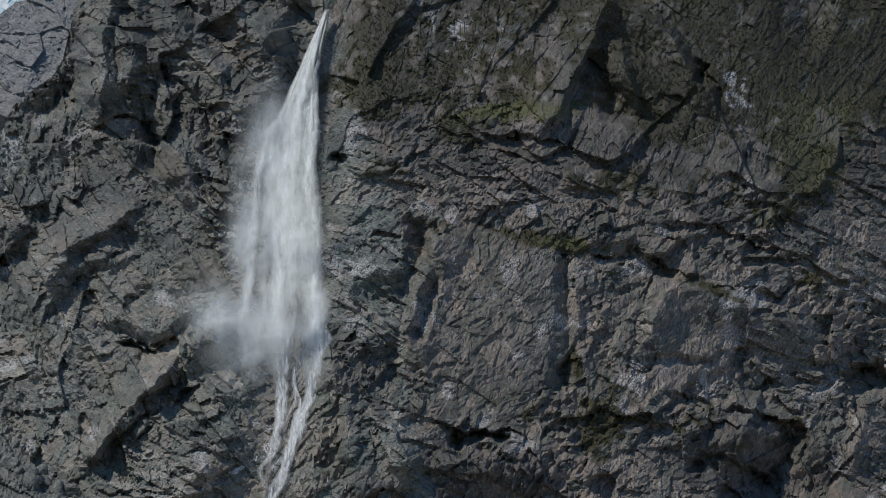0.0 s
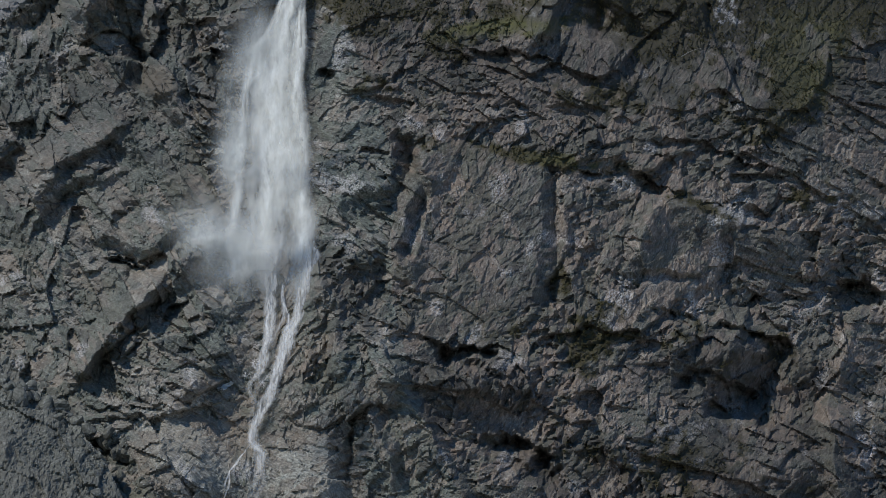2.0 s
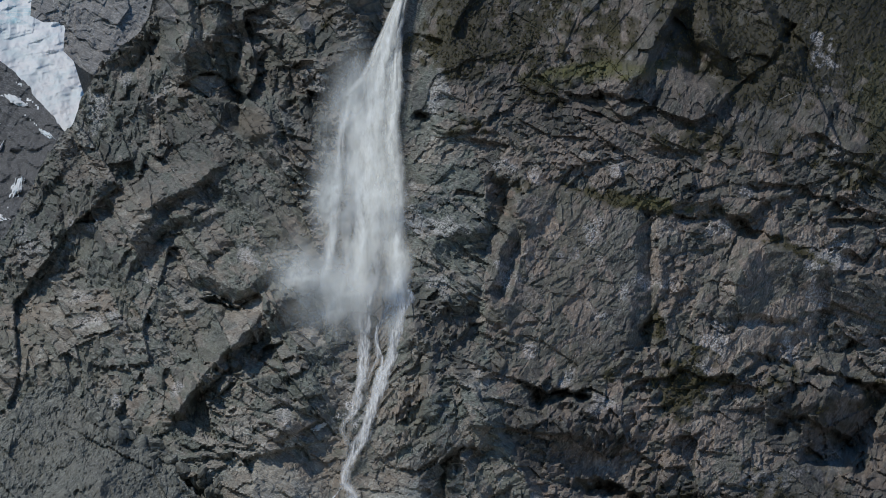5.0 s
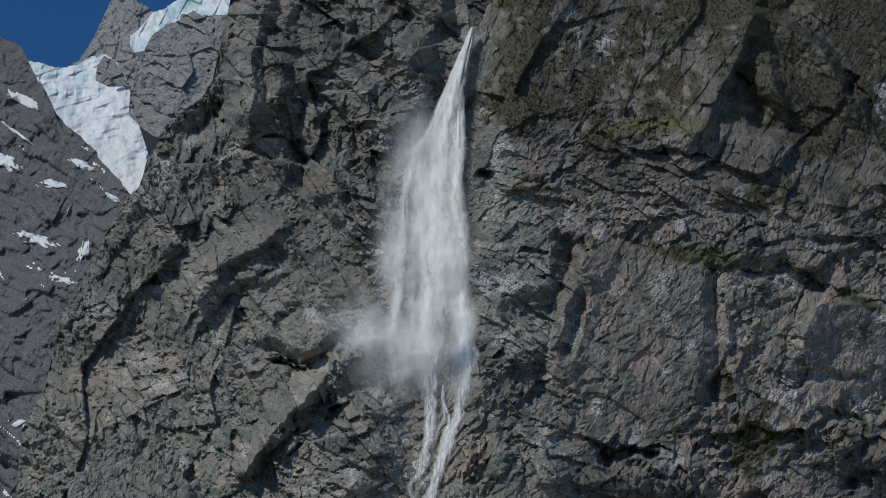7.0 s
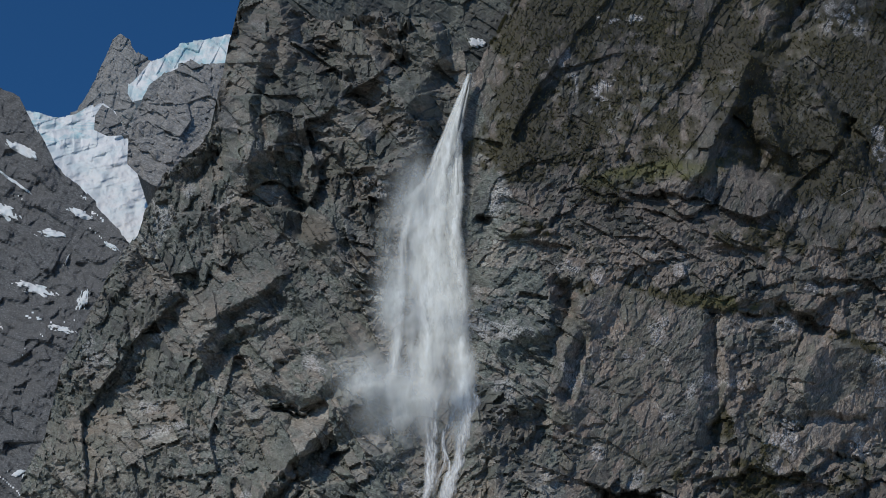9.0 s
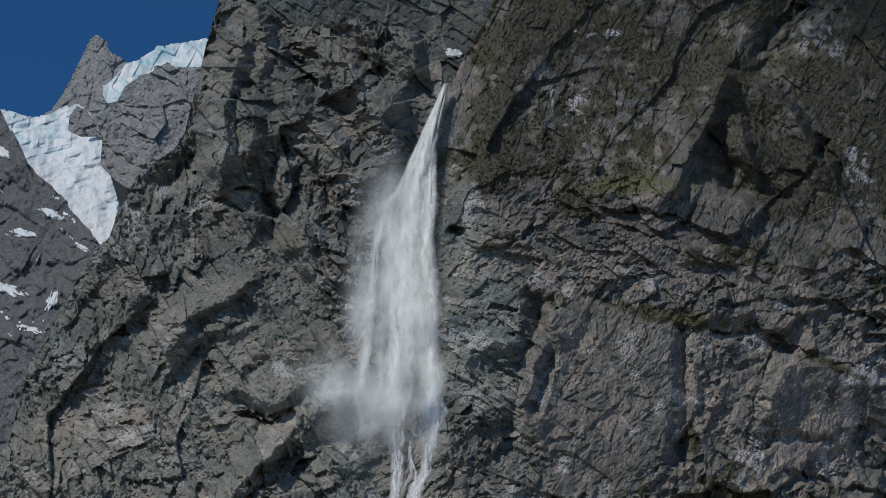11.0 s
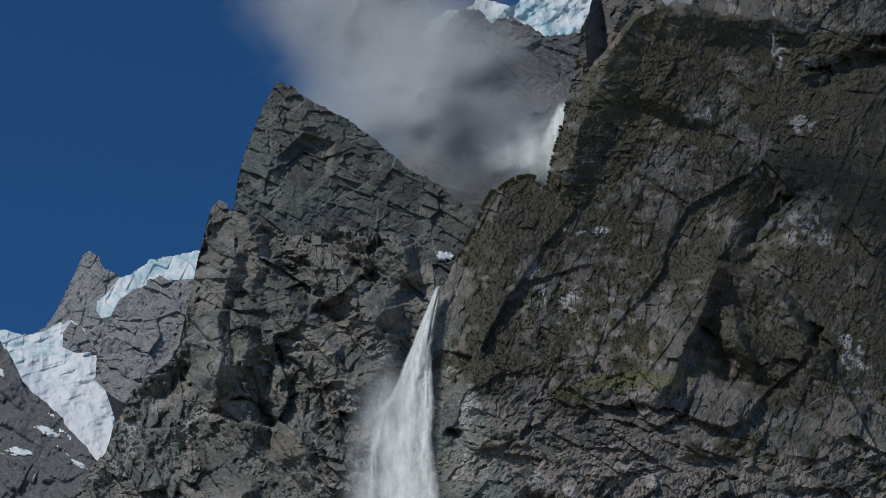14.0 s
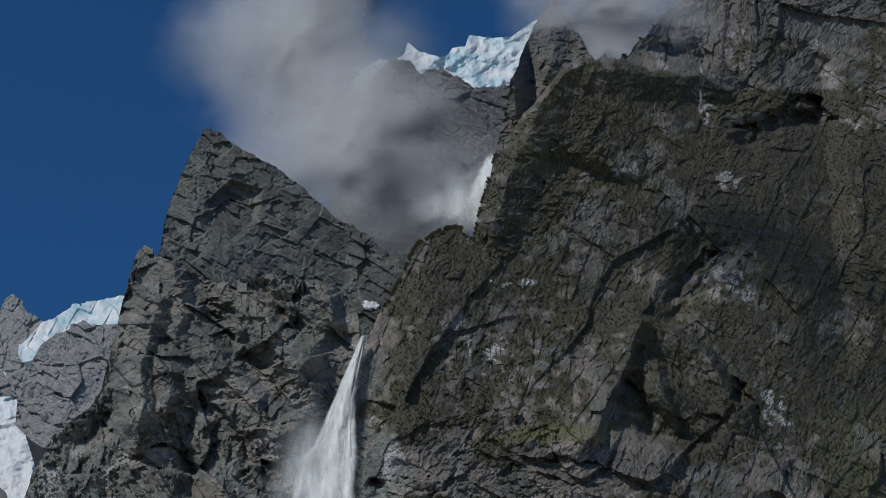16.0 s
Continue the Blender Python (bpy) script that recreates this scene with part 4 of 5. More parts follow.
upper_ice = Relief(-112.5, -72.3, 200, 70,
                   [(-113.1, 299.7), (-110.5, 301.8), (-104.9, 308.2), (-100.0, 310.3), (-95.1, 314.2), (-88.9, 315.9), (-83.8, 316.7), (-73.4, 318.9)],
                   [(-112.9, 297.2), (-110.8, 293.4), (-107.1, 294.3), (-101.8, 301.8), (-94.6, 303.9), (-72.7, 301.8)], lambda x, h: 1740 + 1.6 * (h - 280), jag=0.7, seed=54)
mass("upper_glacier", "white glacier edge with blue broken ice", ICE, upper_ice,
     lambda x, h: 6 * fbm(x, h, 10, 611) + 1.0 * joints(x, h, 4.5, 610, 65, 70, 1.4)[0] + 1.2 * fbm(x, h, 2.2, 620), category="glacier", part_name="serac", piece=7.0, angle=70)

tongue = Relief(-160.7, -97.1, 260, 160,
                [(-162.8, 293.4), (-144.6, 290.5), (-136.9, 288.0), (-129.5, 289.2), (-125.0, 292.2), (-121.3, 293.4), (-116.4, 290.5), (-112.6, 283.0), (-110.0, 272.3), (-101.8, 264.6), (-96.5, 260.2)],
                [(-160.7, 270.7), (-134.0, 262.6), (-109.6, 242.6), (-100.9, 250.5), (-96.4, 259.0)], lambda x, h: 1600 + 2.2 * (h - 250), jag=0.6, seed=64)
mass("glacier_tongue", "bright snow-covered glacier tongue with crevasses", SNOW, tongue,
     lambda x, h: 9 * fbm(x, h, 14, 715) + 1.2 * foliation(x, h, -35, 5.0, 720) + 0.9 * foliation(x, h, 15, 2.2, 730) + 4.0 * fbm(x, h, 4.0, 740) + 1.3 * np.clip((h - 268) / 12, 0, 1) * joints(x, h, 4.0, 745, 20, 70, 1.5)[0], category="glacier", part_name="serac", piece=7.0, angle=-25,
     other=(ICE, lambda x, h: h > 278.5 and x < -124.0))

hump = Relief(-111.6, -67.7, 260, 220,
              [(-111.8, 273.8), (-111.2, 282.0), (-109.1, 290.3), (-105.4, 298.7), (-100.1, 303.9), (-92.0, 308.6), (-87.1, 307.3), (-83.3, 306.5), (-69.0, 303.9)],
              [(-111.6, 270.7), (-105.5, 264.6), (-100.6, 261.6), (-67.2, 258.6)], lambda x, h: 1420 + 1.0 * (h - 270), jag=0.8, seed=74)
mass("rock_shoulder", "brown-grey rock shoulder below the upper glacier", FAR_ROCK, hump,
     lambda x, h: split_rock(x, h, 7, 810, -50, 1.7) + 3 * fbm(x, h, 12, 812) + 1.4 * fbm(x, h, 2.4, 816) + 0.2 * foliation(x, h, -48, 1.8, 815))

nunatak = Relief(-123.1, -110.8, 90, 60,
                 [(-124.1, 284.7), (-123.2, 288.2), (-120.8, 291.7), (-117.3, 290.1), (-114.0, 285.5), (-111.5, 281.8)],
                 [(-124.0, 283.8), (-118.6, 281.0), (-111.5, 281.2)], lambda x, h: 1560 + 1.0 * (h - 270), jag=0.5, seed=84, back=5)
mass("nunatak", "brown rock island in the glacier", FAR_ROCK, nunatak, lambda x, h: split_rock(x, h, 6, 850, -50, 2.0), category="rock")

side_slope = Relief(-230.8, -97.4, 420, 420,
                    [(-238.4, 321.7), (-195.1, 310.3), (-156.1, 299.5), (-148.7, 296.1), (-145.7, 290.2), (-139.8, 279.7), (-135.5, 271.5), (-123.7, 259.2), (-113.1, 247.4), (-109.8, 241.4), (-96.2, 221.7)],
                    [(-211.6, 80.4), (-90.5, 79.1)], lambda x, h: 1180 + 1.1 * (h - 200) - 0.8 * (x + 110), jag=0.8, seed=94, back=60)
mass("side_slope", "dark ribbed mountainside with snow patches", DARK_ROCK, side_slope,
     lambda x, h: split_rock(x, h, 10, 910, -41, 1.6, 2.2) + 7 * fbm(x, h, 26, 912) + 2.4 * fbm(x, h, 3.0, 916) + 0.25 * foliation(x, h, -41, 2.2, 915))


# ---------------------------------------------------------------- snow patches
def snow_patch(relief, centre, rx, rh, turn, seed, label, group="snow patches on the mountainside", lift=1.5):
    """A thin drift with a ragged rim, draped on the rock."""
    c, q = math.cos(radians(turn)), math.sin(radians(turn))
    n, m = 46, 64
    u, v = np.meshgrid(np.linspace(-1.5, 1.5, m), np.linspace(-1.7, 1.7, n))
    x, h = centre[0] + u * rx * c - v * rh * q, centre[1] + u * rx * q + v * rh * c
    j, i = relief.lookup(x, h)
    field = 0.8 - np.hypot(u, v) + 0.8 * fbm(u + seed, v * 0.8, 0.9, seed, 4) + 0.5 * fbm(u * 2 + v, v + seed, 0.35, seed + 3, 3)
    d = relief.depth[j, i]
    for _ in range(2):
        d = (np.roll(d, 1, 0) + np.roll(d, -1, 0) + np.roll(d, 1, 1) + np.roll(d, -1, 1)) / 4
    field[[0, -1]], field[:, [0, -1]] = -1, -1
    d = np.minimum(d, relief.depth[j, i] + 0.3) - lift * np.clip(0.35 + 1.5 * field, 0.1, 1)
    quads = sheet_quads(n, m)
    ob = new("snow_patch", mesh_from("snow_patch", place(x, h, d).reshape(-1, 3), quads[(field.ravel()[quads] > 0).sum(1) > 2], SNOW))
    return tagged(ob, label, "snow patch", group)


for centre, rx, rh, turn in (((-150.8, 255.0), 5.5, 3.0, -20), ((-146.1, 276.6), 5.5, 1.6, -32), ((-134.6, 246.4), 4.6, 1.5, -8), ((-127.1, 254.0), 5.0, 1.8, -30),
                             ((-138.4, 227.4), 6.5, 2.2, -14), ((-123.4, 224.0), 1.8, 4.4, -18), ((-129.4, 213.5), 4.0, 1.3, -12), ((-148.2, 265.0), 7.0, 0.6, -35),
                             ((-129.8, 236.8), 0.8, 3.0, -20), ((-115.4, 241.5), 3.5, 0.8, -35), ((-141.6, 166.1), 3.0, 1.0, 20)):
    snow_patch(side_slope, centre, rx, rh, turn, int(abs(centre[1] * 7)) % 97, "white snow patch lying on dark ribbed rock")


def snow_streaks(relief, angle, seed):
    """Thin dribbles of snow left along the ledges."""
    c, q = math.cos(radians(angle)), math.sin(radians(angle))
    u, v = relief.x * c + relief.h * q, -relief.x * q + relief.h * c
    field = smooth_noise(u / 6.0, v, 1.3, seed) + 0.35 * fbm(relief.x, relief.h, 1.2, seed + 1, 2) + 0.6 * fbm(relief.x, relief.h, 18.0, seed + 2, 3) - 0.8
    quads = sheet_quads(relief.rows, relief.cols)
    chosen = ((field.ravel()[quads] > 0).all(1)) & (relief.h.ravel()[quads[:, 0]] < relief.h.ravel()[quads[:, 2]] - 1e-3)
    used, back = np.unique(quads[chosen], return_inverse=True)
    v3 = place(relief.x, relief.h, relief.depth - 0.5).reshape(-1, 3)[used]
    ob = new("snow_streaks", mesh_from("snow_streaks", v3, back.reshape(-1, 4), SNOW))
    tagged(ob, "thin white snow dribbles along dark rock ledges", "snow", kind="stuff")


snow_streaks(side_slope, -41, 3100)
snow_patch(pinnacle, (4.5, 312.5), 3.2, 1.8, -10, 11, "old snow lodged in the notch above the waterfall", "snow in the gullies", 1.5)
snow_patch(cliff, (-26.5, 144.8), 2.6, 1.0, 35, 12, "small leftover snow scrap on wet rock", "snow in the gullies", 1.0)
snow_patch(cliff, (-50.9, 110.0), 1.3, 0.8, 10, 13, "small leftover snow scrap on wet rock", "snow in the gullies", 1.0)
snow_patch(headwall, (5.9, 395.3), 8.5, 0.7, -12, 14, "thin snow band on the headwall", "snow in the gullies", 9.0)
snow_patch(cliff, (42.2, 338.4), 2.0, 1.2, 30, 15, "old snow lodged behind the rock knob", "snow in the gullies", -1.0)


# ---------------------------------------------------------------- scree in the gully
def scree():
    r = Relief(-150.2, -48.6, 300, 160,
               [(-148.0, 123.2), (-122.9, 147.3), (-114.3, 156.1), (-106.5, 159.5), (-99.0, 156.6), (-86.6, 145.9), (-74.4, 137.0), (-66.5, 128.1), (-59.5, 116.7), (-53.0, 104.6), (-48.2, 94.3)],
               [(-144.3, 64.6), (-47.7, 62.7)], lambda x, h: 528 + 1.1 * (h - 105) + 0.25 * np.abs(x + 92) + 5 * smooth_noise(x, h, 30.0, 7), jag=2.2, seed=104, back=14)
    mass("scree_slope", "blue-grey gravel scree fan below the spur", SCREE, r,
         lambda x, h: 6.0 * fbm(x, h, 16, 950) + 2.2 * fbm(x, h, 4.0, 951) + 0.8 * shards(x, h, 7.0, 960, -48, 2.6) + 0.5 * foliation(x, h, -48, 3.0, 963) + 0.7 * shards(x, h, 2.0, 961, -50, 2.2, 0.5, 0.6) + 1.2 * shards(x, h, 1.0, 962, 0, 1.0, 0.8, 0.7), category="scree", part_name="gravel_bank", piece=12.0)

    return r


def stone_mesh(seed):
    """An angular fallen block."""
    r = random.Random(seed)
    bm = bmesh.new()
    bmesh.ops.create_icosphere(bm, subdivisions=2, radius=1.0)
    planes = [(Vector((r.uniform(-1, 1), r.uniform(-1, 1), r.uniform(-1, 1))).normalized(), r.uniform(0.45, 0.8)) for _ in range(9)]
    for v in bm.verts:
        for n, d in planes:
            over = v.co.dot(n) - d
            if over > 0:
                v.co -= n * over
    me = bpy.data.meshes.new("boulder")
    bm.to_mesh(me)
    bm.free()
    me.materials.append(SCREE)
    return me


fan = scree()
stones = [stone_mesh(k) for k in range(5)]
rng = random.Random(17)
EDGE = [(-97.0, 150.5), (-86.6, 145.1), (-76.1, 137.0), (-65.8, 132.4), (-58.8, 123.6), (-51.8, 113.1)]
for n in range(200):
    a = rng.random() * (len(EDGE) - 1.01)
    k, f = int(a), a % 1
    x = EDGE[k][0] + (EDGE[k + 1][0] - EDGE[k][0]) * f + rng.gauss(0, 4.0) - (n > 120) * 16 * rng.random()
    h = EDGE[k][1] + (EDGE[k + 1][1] - EDGE[k][1]) * f + rng.gauss(0, 3.0) - (n > 120) * 16 * rng.random()
    fj, fi = fan.lookup(x, h)
    cj, ci = cliff.lookup(x, h)
    d = cliff.depth[cj, ci] if h > fan.top[fi] else min(cliff.depth[cj, ci], fan.depth[fj, fi])
    size = (0.7 if n <= 120 else 0.45) + (2.2 if n <= 120 else 1.0) * rng.random() ** 2.5
    ob = new("boulder", stones[n % 5])
    ob.matrix_world = Matrix.Translation(place(x, h, d)) @ Euler((rng.random() * 6, rng.random() * 6, rng.random() * 6)).to_matrix().to_4x4() @ Matrix.Diagonal((size * 1.4, size, size * 0.8, 1))
    tagged(ob, "angular grey boulder fallen at the edge of the scree", "boulder", "fallen boulders on the scree")


# ---------------------------------------------------------------- falling water
def ribbon(name, parent, path, widths, depth_of, material, bulge=1.5, ahead=2.0, seed=0, label="", soft=0.6, thick=1.0, fade=24.0):
    """A curved sheet of water along a path in face coordinates."""
    p = np.array(path)
    s = np.concatenate([[0], np.cumsum(np.hypot(*np.diff(p, axis=0).T))])
    n = max(12, int(s[-1] / 1.2))
    q = np.linspace(0, s[-1], n)
    px, ph = np.interp(q, s, p[:, 0]), np.interp(q, s, p[:, 1])
    w = np.interp(q, s, widths)
    m = 17
    u = np.linspace(-1, 1, m)[None, :]
    x = px[:, None] + u * w[:, None] * (1 + 0.3 * smooth_noise(q[:, None] + 0 * u, np.sign(u) * 9.0, 6.0, seed) + 0.15 * smooth_noise(q[:, None] + 0 * u, np.sign(u) * 5.0, 1.8, seed + 1))
    h = ph[:, None] + 0 * u
    d = depth_of(px, ph)
    for _ in range(3):
        d = np.convolve(np.pad(d, 4, "edge"), np.ones(9) / 9, "valid")
    d = d[:, None] - ahead - bulge * (1 - u ** 2) + 0.5 * smooth_noise(x * 2, h * 0.4, 1.5, seed + 3)
    edge = np.clip((1 - np.abs(u)) / soft, 0, 1) * np.ones_like(x)
    ends = np.clip(q / 2.0, 0, 1) * np.clip((s[-1] - q) / min(fade, 0.4 * s[-1]), 0, 1)
    uv = np.stack([x, q[:, None] + 0 * x + seed * 13.0], -1).reshape(-1, 2)
    v = place(x, h, d)
    return cut(name, v.reshape(-1, 3), sheet_quads(n, m), slice(None), material, parent, {"thick": thick * edge * ends[:, None]}, label, uv, True)


def on_cliff(x, h):
    j, i = cliff.lookup(x, h)
    return cliff.depth[j, i]


fall = thing("waterfall", "white waterfall dropping free down the cliff and breaking over rock", "waterfall", kind="stuff", at=(0, 0, 0))
# left and right rims of the falling curtain, from the lip down
RIM_L = [(1.6, 301.5), (-6.0, 285.1), (-13.4, 267.6), (-19.0, 257.5), (-22.4, 241.6), (-24.0, 225.9), (-26.0, 210.6), (-28.5, 195.5), (-27.0, 182.0), (-22.0, 170.0)]
RIM_R = [(2.8, 301.5), (-0.9, 281.0), (-2.0, 263.6), (-2.6, 253.0), (-2.8, 243.6), (-1.6, 226.0), (-0.4, 208.0), (0.6, 193.0), (-1.0, 180.0), (-4.0, 169.0)]
MAIN = [(0.5 * (a + c), 0.5 * (b + d)) for (a, b), (c, d) in zip(RIM_L, RIM_R)]
SPREAD = [0.5 * (c - a) for (a, b), (c, d) in zip(RIM_L, RIM_R)]


def lane_path(lane, last, wander, r):
    """A way down the curtain, at a constant share of its width, give or take."""
    return [(x + w * min(0.95, max(-0.95, lane + wander * (r.random() - 0.5))), h) for (x, h), w in zip(MAIN[:last], SPREAD)]


ribbon("curtain", fall, MAIN, [0.95 * w for w in SPREAD], on_cliff, WATER, 3.0, 5.0, 1, "veil of falling water", 1.0, 0.65, 40.0)
rng = random.Random(5)
ribbon("curtain", fall, lane_path(0.3, 8, 0.0, rng), [0.66 * w for w in SPREAD[:8]], on_cliff, WATER, 2.0, 3.5, 2, "veil of falling water", 1.0, 1.0)
for n in range(15):
    lane, last = -0.8 + 1.6 * (n + 0.4 * rng.random()) / 14, rng.choice((5, 6, 7, 8, 9, 10))
    size = 0.8 + 1.1 * rng.random()
    ribbon("stream", fall, lane_path(lane, last, 0.16, rng), [0.35 + 0.2 * SPREAD[k] * size for k in range(last)], on_cliff, WATER, 0.8, 2.6 + 1.8 * rng.random(), 30 + n, "denser streak of falling water", 1.0, 0.8 if lane > -0.3 else 0.6)


def braid(path, width, seed, count, spread):
    """Threads of water that part and meet along a path over the rock."""
    r = random.Random(seed)
    p = np.array(path)
    s = np.concatenate([[0], np.cumsum(np.hypot(*np.diff(p, axis=0).T))])
    for n in range(count):
        a, b = sorted((r.random() * 0.5 * (n > 0), 1 - r.random() * 0.4 * (n > 0)))
        q = np.linspace(a * s[-1], b * s[-1], max(5, int((b - a) * s[-1] / 2.2)))
        x = np.interp(q, s, p[:, 0]) + spread * smooth_noise(q, q * 0 + 7.7 * n, 7.0, seed + n) + 0.5 * smooth_noise(q, q * 0 + n, 2.5, seed + 50 + n)
        h = np.interp(q, s, p[:, 1])
        w = [width * (0.8 + 1.6 * r.random()) for _ in q]
        ribbon("cascade", fall, list(zip(x, h)), w, on_cliff, THREAD, 0.3, 1.4 + 0.2 * n, seed + n, "white water running over rock", 1.0, 0.75)


braid([(-5.4, 214.0), (-4.0, 197.9), (-1.9, 193.2), (0.5, 187.6), (-1.7, 178.4), (-4.7, 166.5), (-9.2, 154.8), (-12.7, 142.3), (-17.9, 131.8), (-19.2, 127.4), (-15.1, 123.8), (-16.2, 116.0), (-18.7, 105.7)], 1.0, 100, 5, 1.7)
braid([(-9.0, 206.5), (-10.4, 193.3), (-11.7, 184.0), (-12.6, 174.8), (-11.8, 163.9), (-14.4, 156.7), (-17.0, 145.9), (-19.9, 130.0)], 0.75, 120, 4, 2.2)
braid([(-25.8, 192.5), (-18.8, 186.9), (-14.3, 183.1), (-12.8, 176.7)], 0.45, 140, 2, 0.6)
braid([(-1.9, 191.4), (-6.4, 182.1), (-9.1, 176.6), (-7.4, 167.5), (-11.8, 153.0)], 0.5, 160, 3, 1.6)
braid([(-19.9, 126.5), (-25.5, 117.9), (-26.7, 105.9)], 0.4, 180, 2, 1.0)

ribbon("curtain", fall, [(-7.4, 231.3), (-5.7, 214.0), (-3.3, 198.9), (-1.1, 188.6), (-2.0, 178.4), (-4.7, 166.5)], [3.0, 3.6, 4.0, 3.6, 3.0, 2.0], on_cliff, WATER, 1.0, 2.2, 77, "veil of falling water", 1.0, 0.55, 18.0)

trickle = thing("water_trickle", "thin white seep running down the dark wall", "waterfall", kind="stuff", at=(0, 0, 0))
for path, width, seed in (([(126.2, 410.2), (126.6, 404.7), (124.7, 400.4), (125.4, 395.5), (124.0, 389.5), (125.4, 383.5)], 0.6, 209), ([(120.4, 398.1), (122.6, 397.3), (124.2, 395.5)], 0.45, 213)):
    ribbon("strand", trickle, path, [width] * len(path), on_cliff, THREAD, 0.2, 1.4, seed, "", 1.0, 0.32)

upper = thing("upper_waterfall", "narrow upper waterfall half hidden by mist", "waterfall", kind="stuff", at=(0, 0, 0))
ribbon("curtain", upper, [(49.7, 372.3), (47.0, 365.7), (44.0, 356.5), (41.0, 346.3), (38.6, 336.2)], [2.2, 3.4, 4.6, 5.6, 7.0],
       lambda x, h: 0 * x + 766.0, WATER, 1.0, 0.0, 21, "", 0.9, 1.3)


# ---------------------------------------------------------------- cloud and spray
def veils(name, label, category, centre, rx, rh, depth, step, count, material, seed, lean=0.0):
    """Banks of drops, one behind another, each thinning out to its rim."""
    t = thing(name, label, category, kind="stuff", at=(0, 0, 0))
    n, m = 22, 40
    for k in range(count):
        r = np.linspace(0.0, 1, n)[:, None]
        a = np.linspace(0, 2 * math.pi, m)[None, :]
        f = 1 - 0.12 * k
        rim = f * (1 + 0.3 * smooth_noise(np.cos(a) * 2 + seed * 5 + k, np.sin(a) * 2, 1.0, seed + k))
        x = centre[0] + r * rim * np.cos(a) * rx + lean * rh * r * np.sin(a)
        h = centre[1] + r * rim * np.sin(a) * rh
        d = depth + step * k + 0.25 * rx * r ** 2 + step * 0.6 * fbm(x, h, rx * 0.6, seed + 20 + k)
        v = place(x, h, d)
        q = sheet_quads(n, m)
        q = np.where(q % m == m - 1, q - (m - 1), q)      # the round closes on itself
        cut("bank", v.reshape(-1, 3), q, slice(None), material, t, {"thick": ((1 - r) if material is CLOUD else (1 - r) ** 1.5) * np.ones_like(x)}, "", None, True)
    return t


CLOUD_LABEL = "soft grey cloud drifting round the headwall"
veils("cloud", CLOUD_LABEL, "cloud", (-21.0, 424.0), 54, 82, 800, 14, 3, CLOUD, 1)
veils("cloud", CLOUD_LABEL, "cloud", (-1.9, 378.2), 58, 62, 775, 12, 3, CLOUD, 7)
veils("cloud", CLOUD_LABEL, "cloud", (96.0, 439.0), 46, 36, 640, 8, 3, CLOUD, 12)
veils("cloud", "grey mist lying in the notch behind the knoll", "cloud", (94.0, 420.0), 34, 30, 742, 2, 3, CLOUD, 23)
veils("cloud", CLOUD_LABEL, "cloud", (20.0, 362.0), 44, 40, 860, 6, 1, CLOUD, 19)
veils("spray", "fine white spray at the foot of the upper fall", "spray", (35.2, 349.4), 22, 17, 754, 3, 3, SPRAY, 17)
veils("spray", "fine white spray drifting off the waterfall", "spray", (-21.0, 187.0), 24, 22, 556, 3, 3, SPRAY, 22)
veils("spray", "fine white spray drifting off the waterfall", "spray", (-34.0, 194.0), 15, 15, 553, 3, 2, SPRAY, 25)
veils("spray", "fine white spray torn from the rim of the waterfall", "spray", (-19.0, 255.0), 11, 22, 604, 2, 2, SPRAY, 28, 0.2)
veils("spray", "fine white spray torn from the rim of the waterfall", "spray", (-23.0, 222.0), 11, 24, 590, 2, 2, SPRAY, 31)


# ---------------------------------------------------------------- growth on the ledges
TUFT, tn, tp, tco = start("tussock")
tv = noise_tex(tn, tco, 0.8, 4, 0.7)
tn.links.new(mix(tn, ramp(tn, tv, (0.35, 0.0), (0.65, 1.0)), (0.085, 0.08, 0.034), (0.2, 0.178, 0.085)), tp.inputs["Base Color"])
tp.inputs["Roughness"].default_value = 0.8


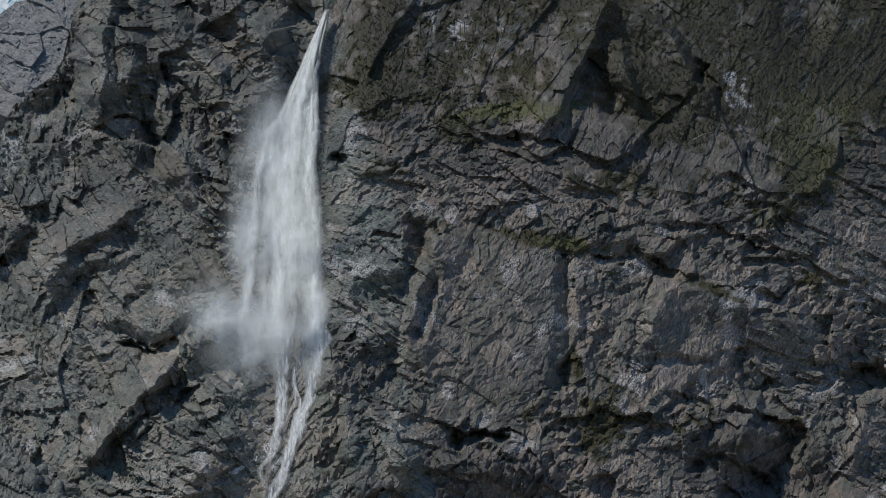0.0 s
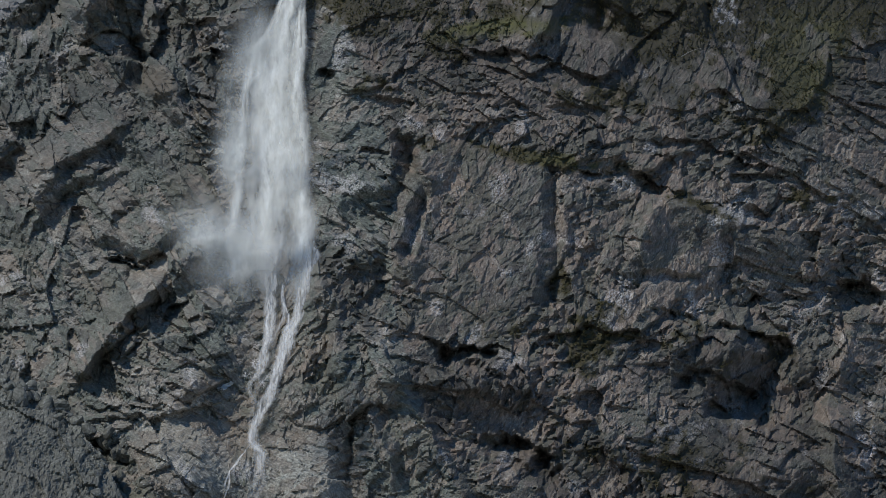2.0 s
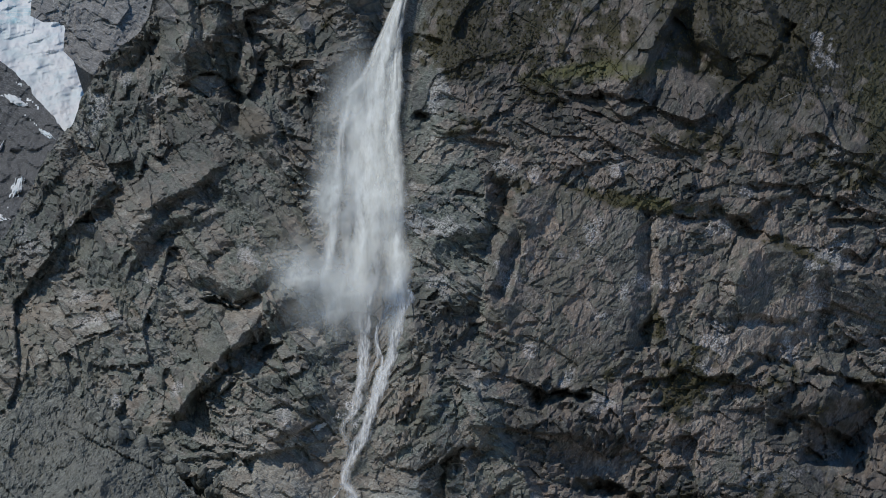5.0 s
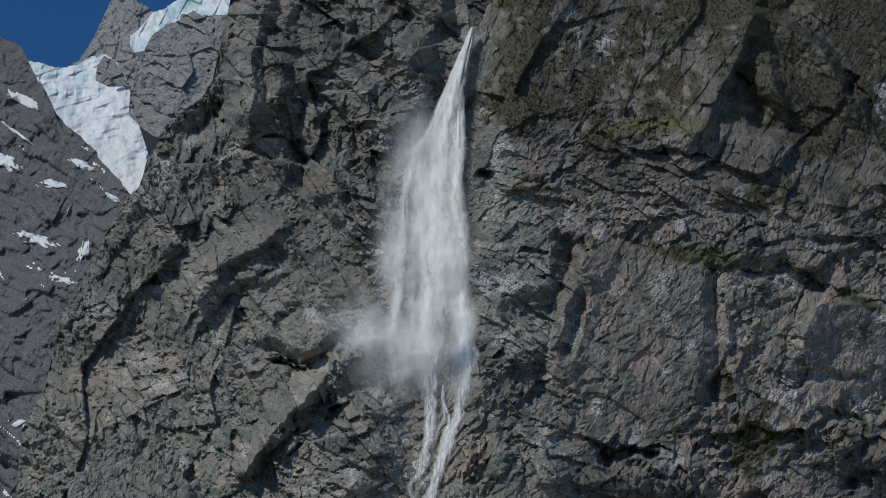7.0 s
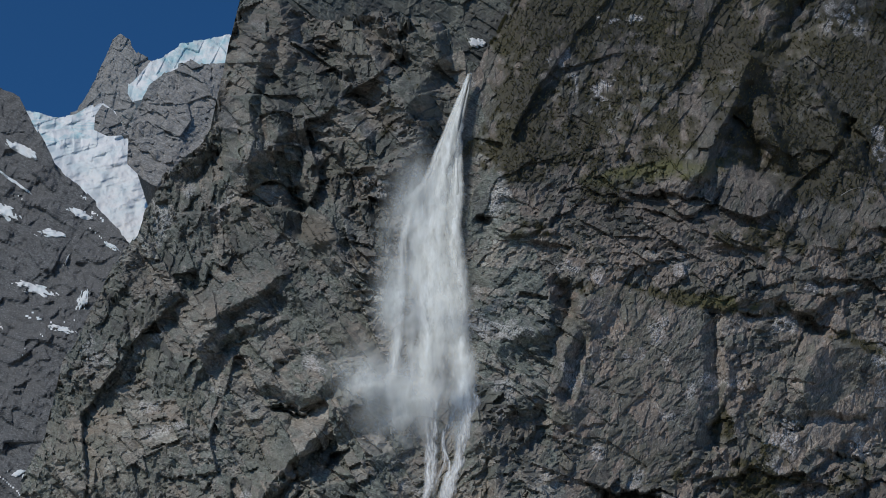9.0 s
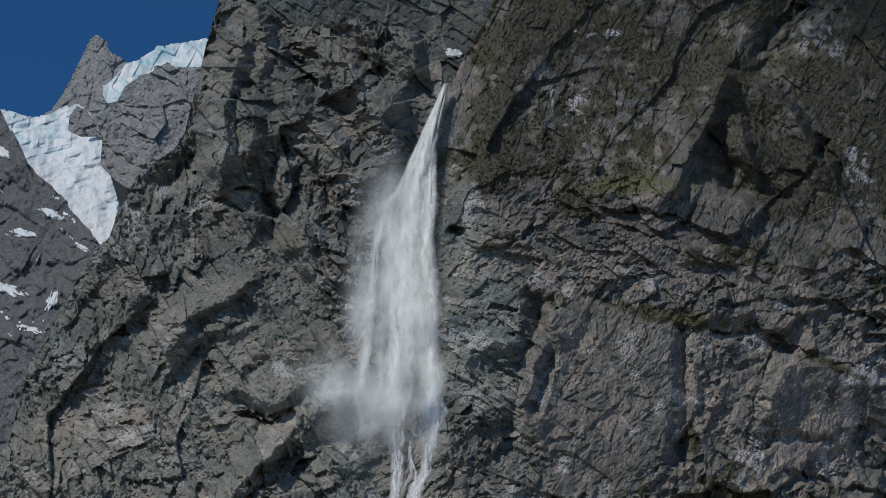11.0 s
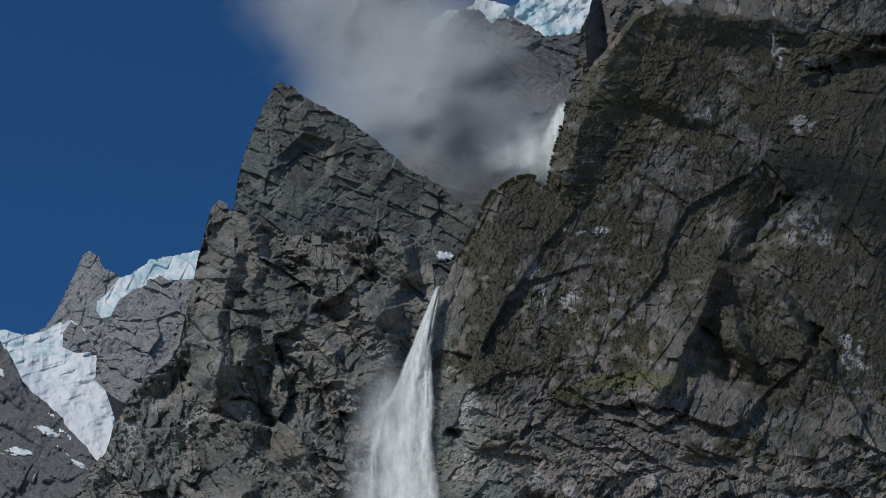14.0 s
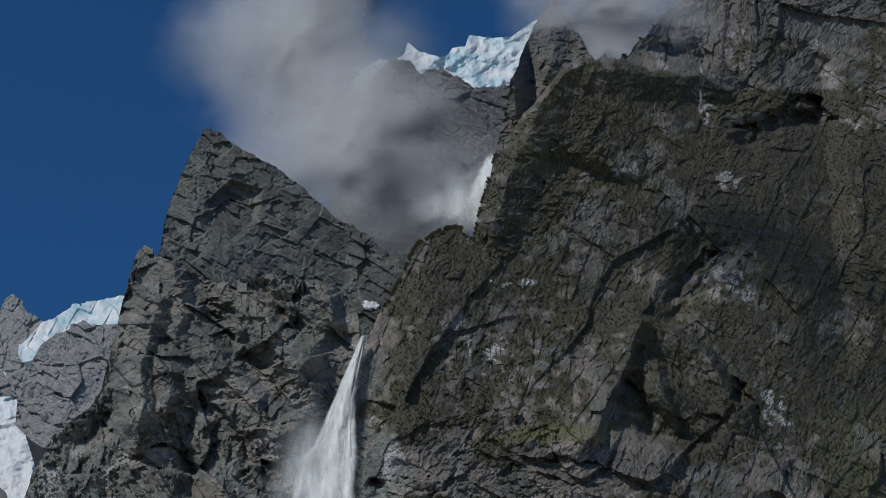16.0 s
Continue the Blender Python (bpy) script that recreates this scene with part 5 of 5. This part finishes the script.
def tussocks(count, seed):
    """Clumps of blades rooted where soil holds."""
    r = np.random.default_rng(seed)
    j, i = np.nonzero(growth > 0.68)
    pick = r.choice(len(j), min(count, len(j)), replace=False)
    j, i = j[pick], i[pick]
    root = cliff_verts[j + 3, i] + r.normal(0, 0.15, (len(j), 3))
    tall = r.uniform(0.35, 1.0, len(j))
    blades = 7
    verts = []
    for b in range(blades):
        a = r.uniform(0, 2 * math.pi, len(j))
        lean = r.uniform(0.2, 0.8, len(j)) * tall
        tip = root + np.stack([np.cos(a) * lean, np.sin(a) * lean - 0.35, tall * r.uniform(0.3, 1.0, len(j))], -1)
        wide = np.stack([-np.sin(a) * 0.16, np.cos(a) * 0.16, 0 * a], -1) * tall[:, None] + np.array([0.1, 0, 0])
        verts.append(np.stack([root - wide, root + wide, tip], 1))
    v = np.concatenate(verts).reshape(-1, 3)
    ob = new("tussock_grass", mesh_from("tussock_grass", v, np.arange(len(v)).reshape(-1, 3), TUFT))
    tagged(ob, "olive and straw tussock clumps rooted on rock ledges", "grass", kind="stuff")


tussocks(22000, 9)


def dead_branch(at, length, turn):
    bm = bmesh.new()
    p0, n = Vector((0, 0, 0)), 7
    rings = []
    for k in range(n):
        t = k / (n - 1)
        c = Vector((length * t, 0.25 * math.sin(5 * t), length * 0.08 * math.sin(3 * t)))
        rad = 0.16 * (1 - 0.75 * t)
        rings.append([bm.verts.new(c + Vector((0, math.cos(a) * rad, math.sin(a) * rad))) for a in np.linspace(0, 2 * math.pi, 7)[:-1]])
    for r0, r1 in zip(rings, rings[1:]):
        for a in range(6):
            bm.faces.new((r0[a], r0[(a + 1) % 6], r1[(a + 1) % 6], r1[a]))
    for k, (dx, dz) in ((3, (0.8, 1.1)), (4, (0.9, -0.7)), (2, (0.5, 0.9))):
        base = rings[k][0].co
        tip = bm.verts.new(base + Vector((dx * length * 0.2, -0.3, dz * length * 0.15)))
        for a in range(3):
            bm.faces.new((rings[k][a], rings[k][a + 1], tip))
    t = thing("dead_branch", "bleached bare dead branch caught on a rock ledge", "branch", at=at)
    t.rotation_euler = (0, radians(-turn), 0)
    part("limb", bm, BLEACHED, t)
    return t


BLEACHED, bn, bp, bco = start("bleached_wood")
bn.links.new(mix(bn, noise_tex(bn, bco, 3.0), (0.22, 0.2, 0.17), (0.5, 0.48, 0.44)), bp.inputs["Base Color"])
where = cliff.at(np.array([121.7]), np.array([253.7]), 1.2)[0]
dead_branch(where, 8.0, 22)
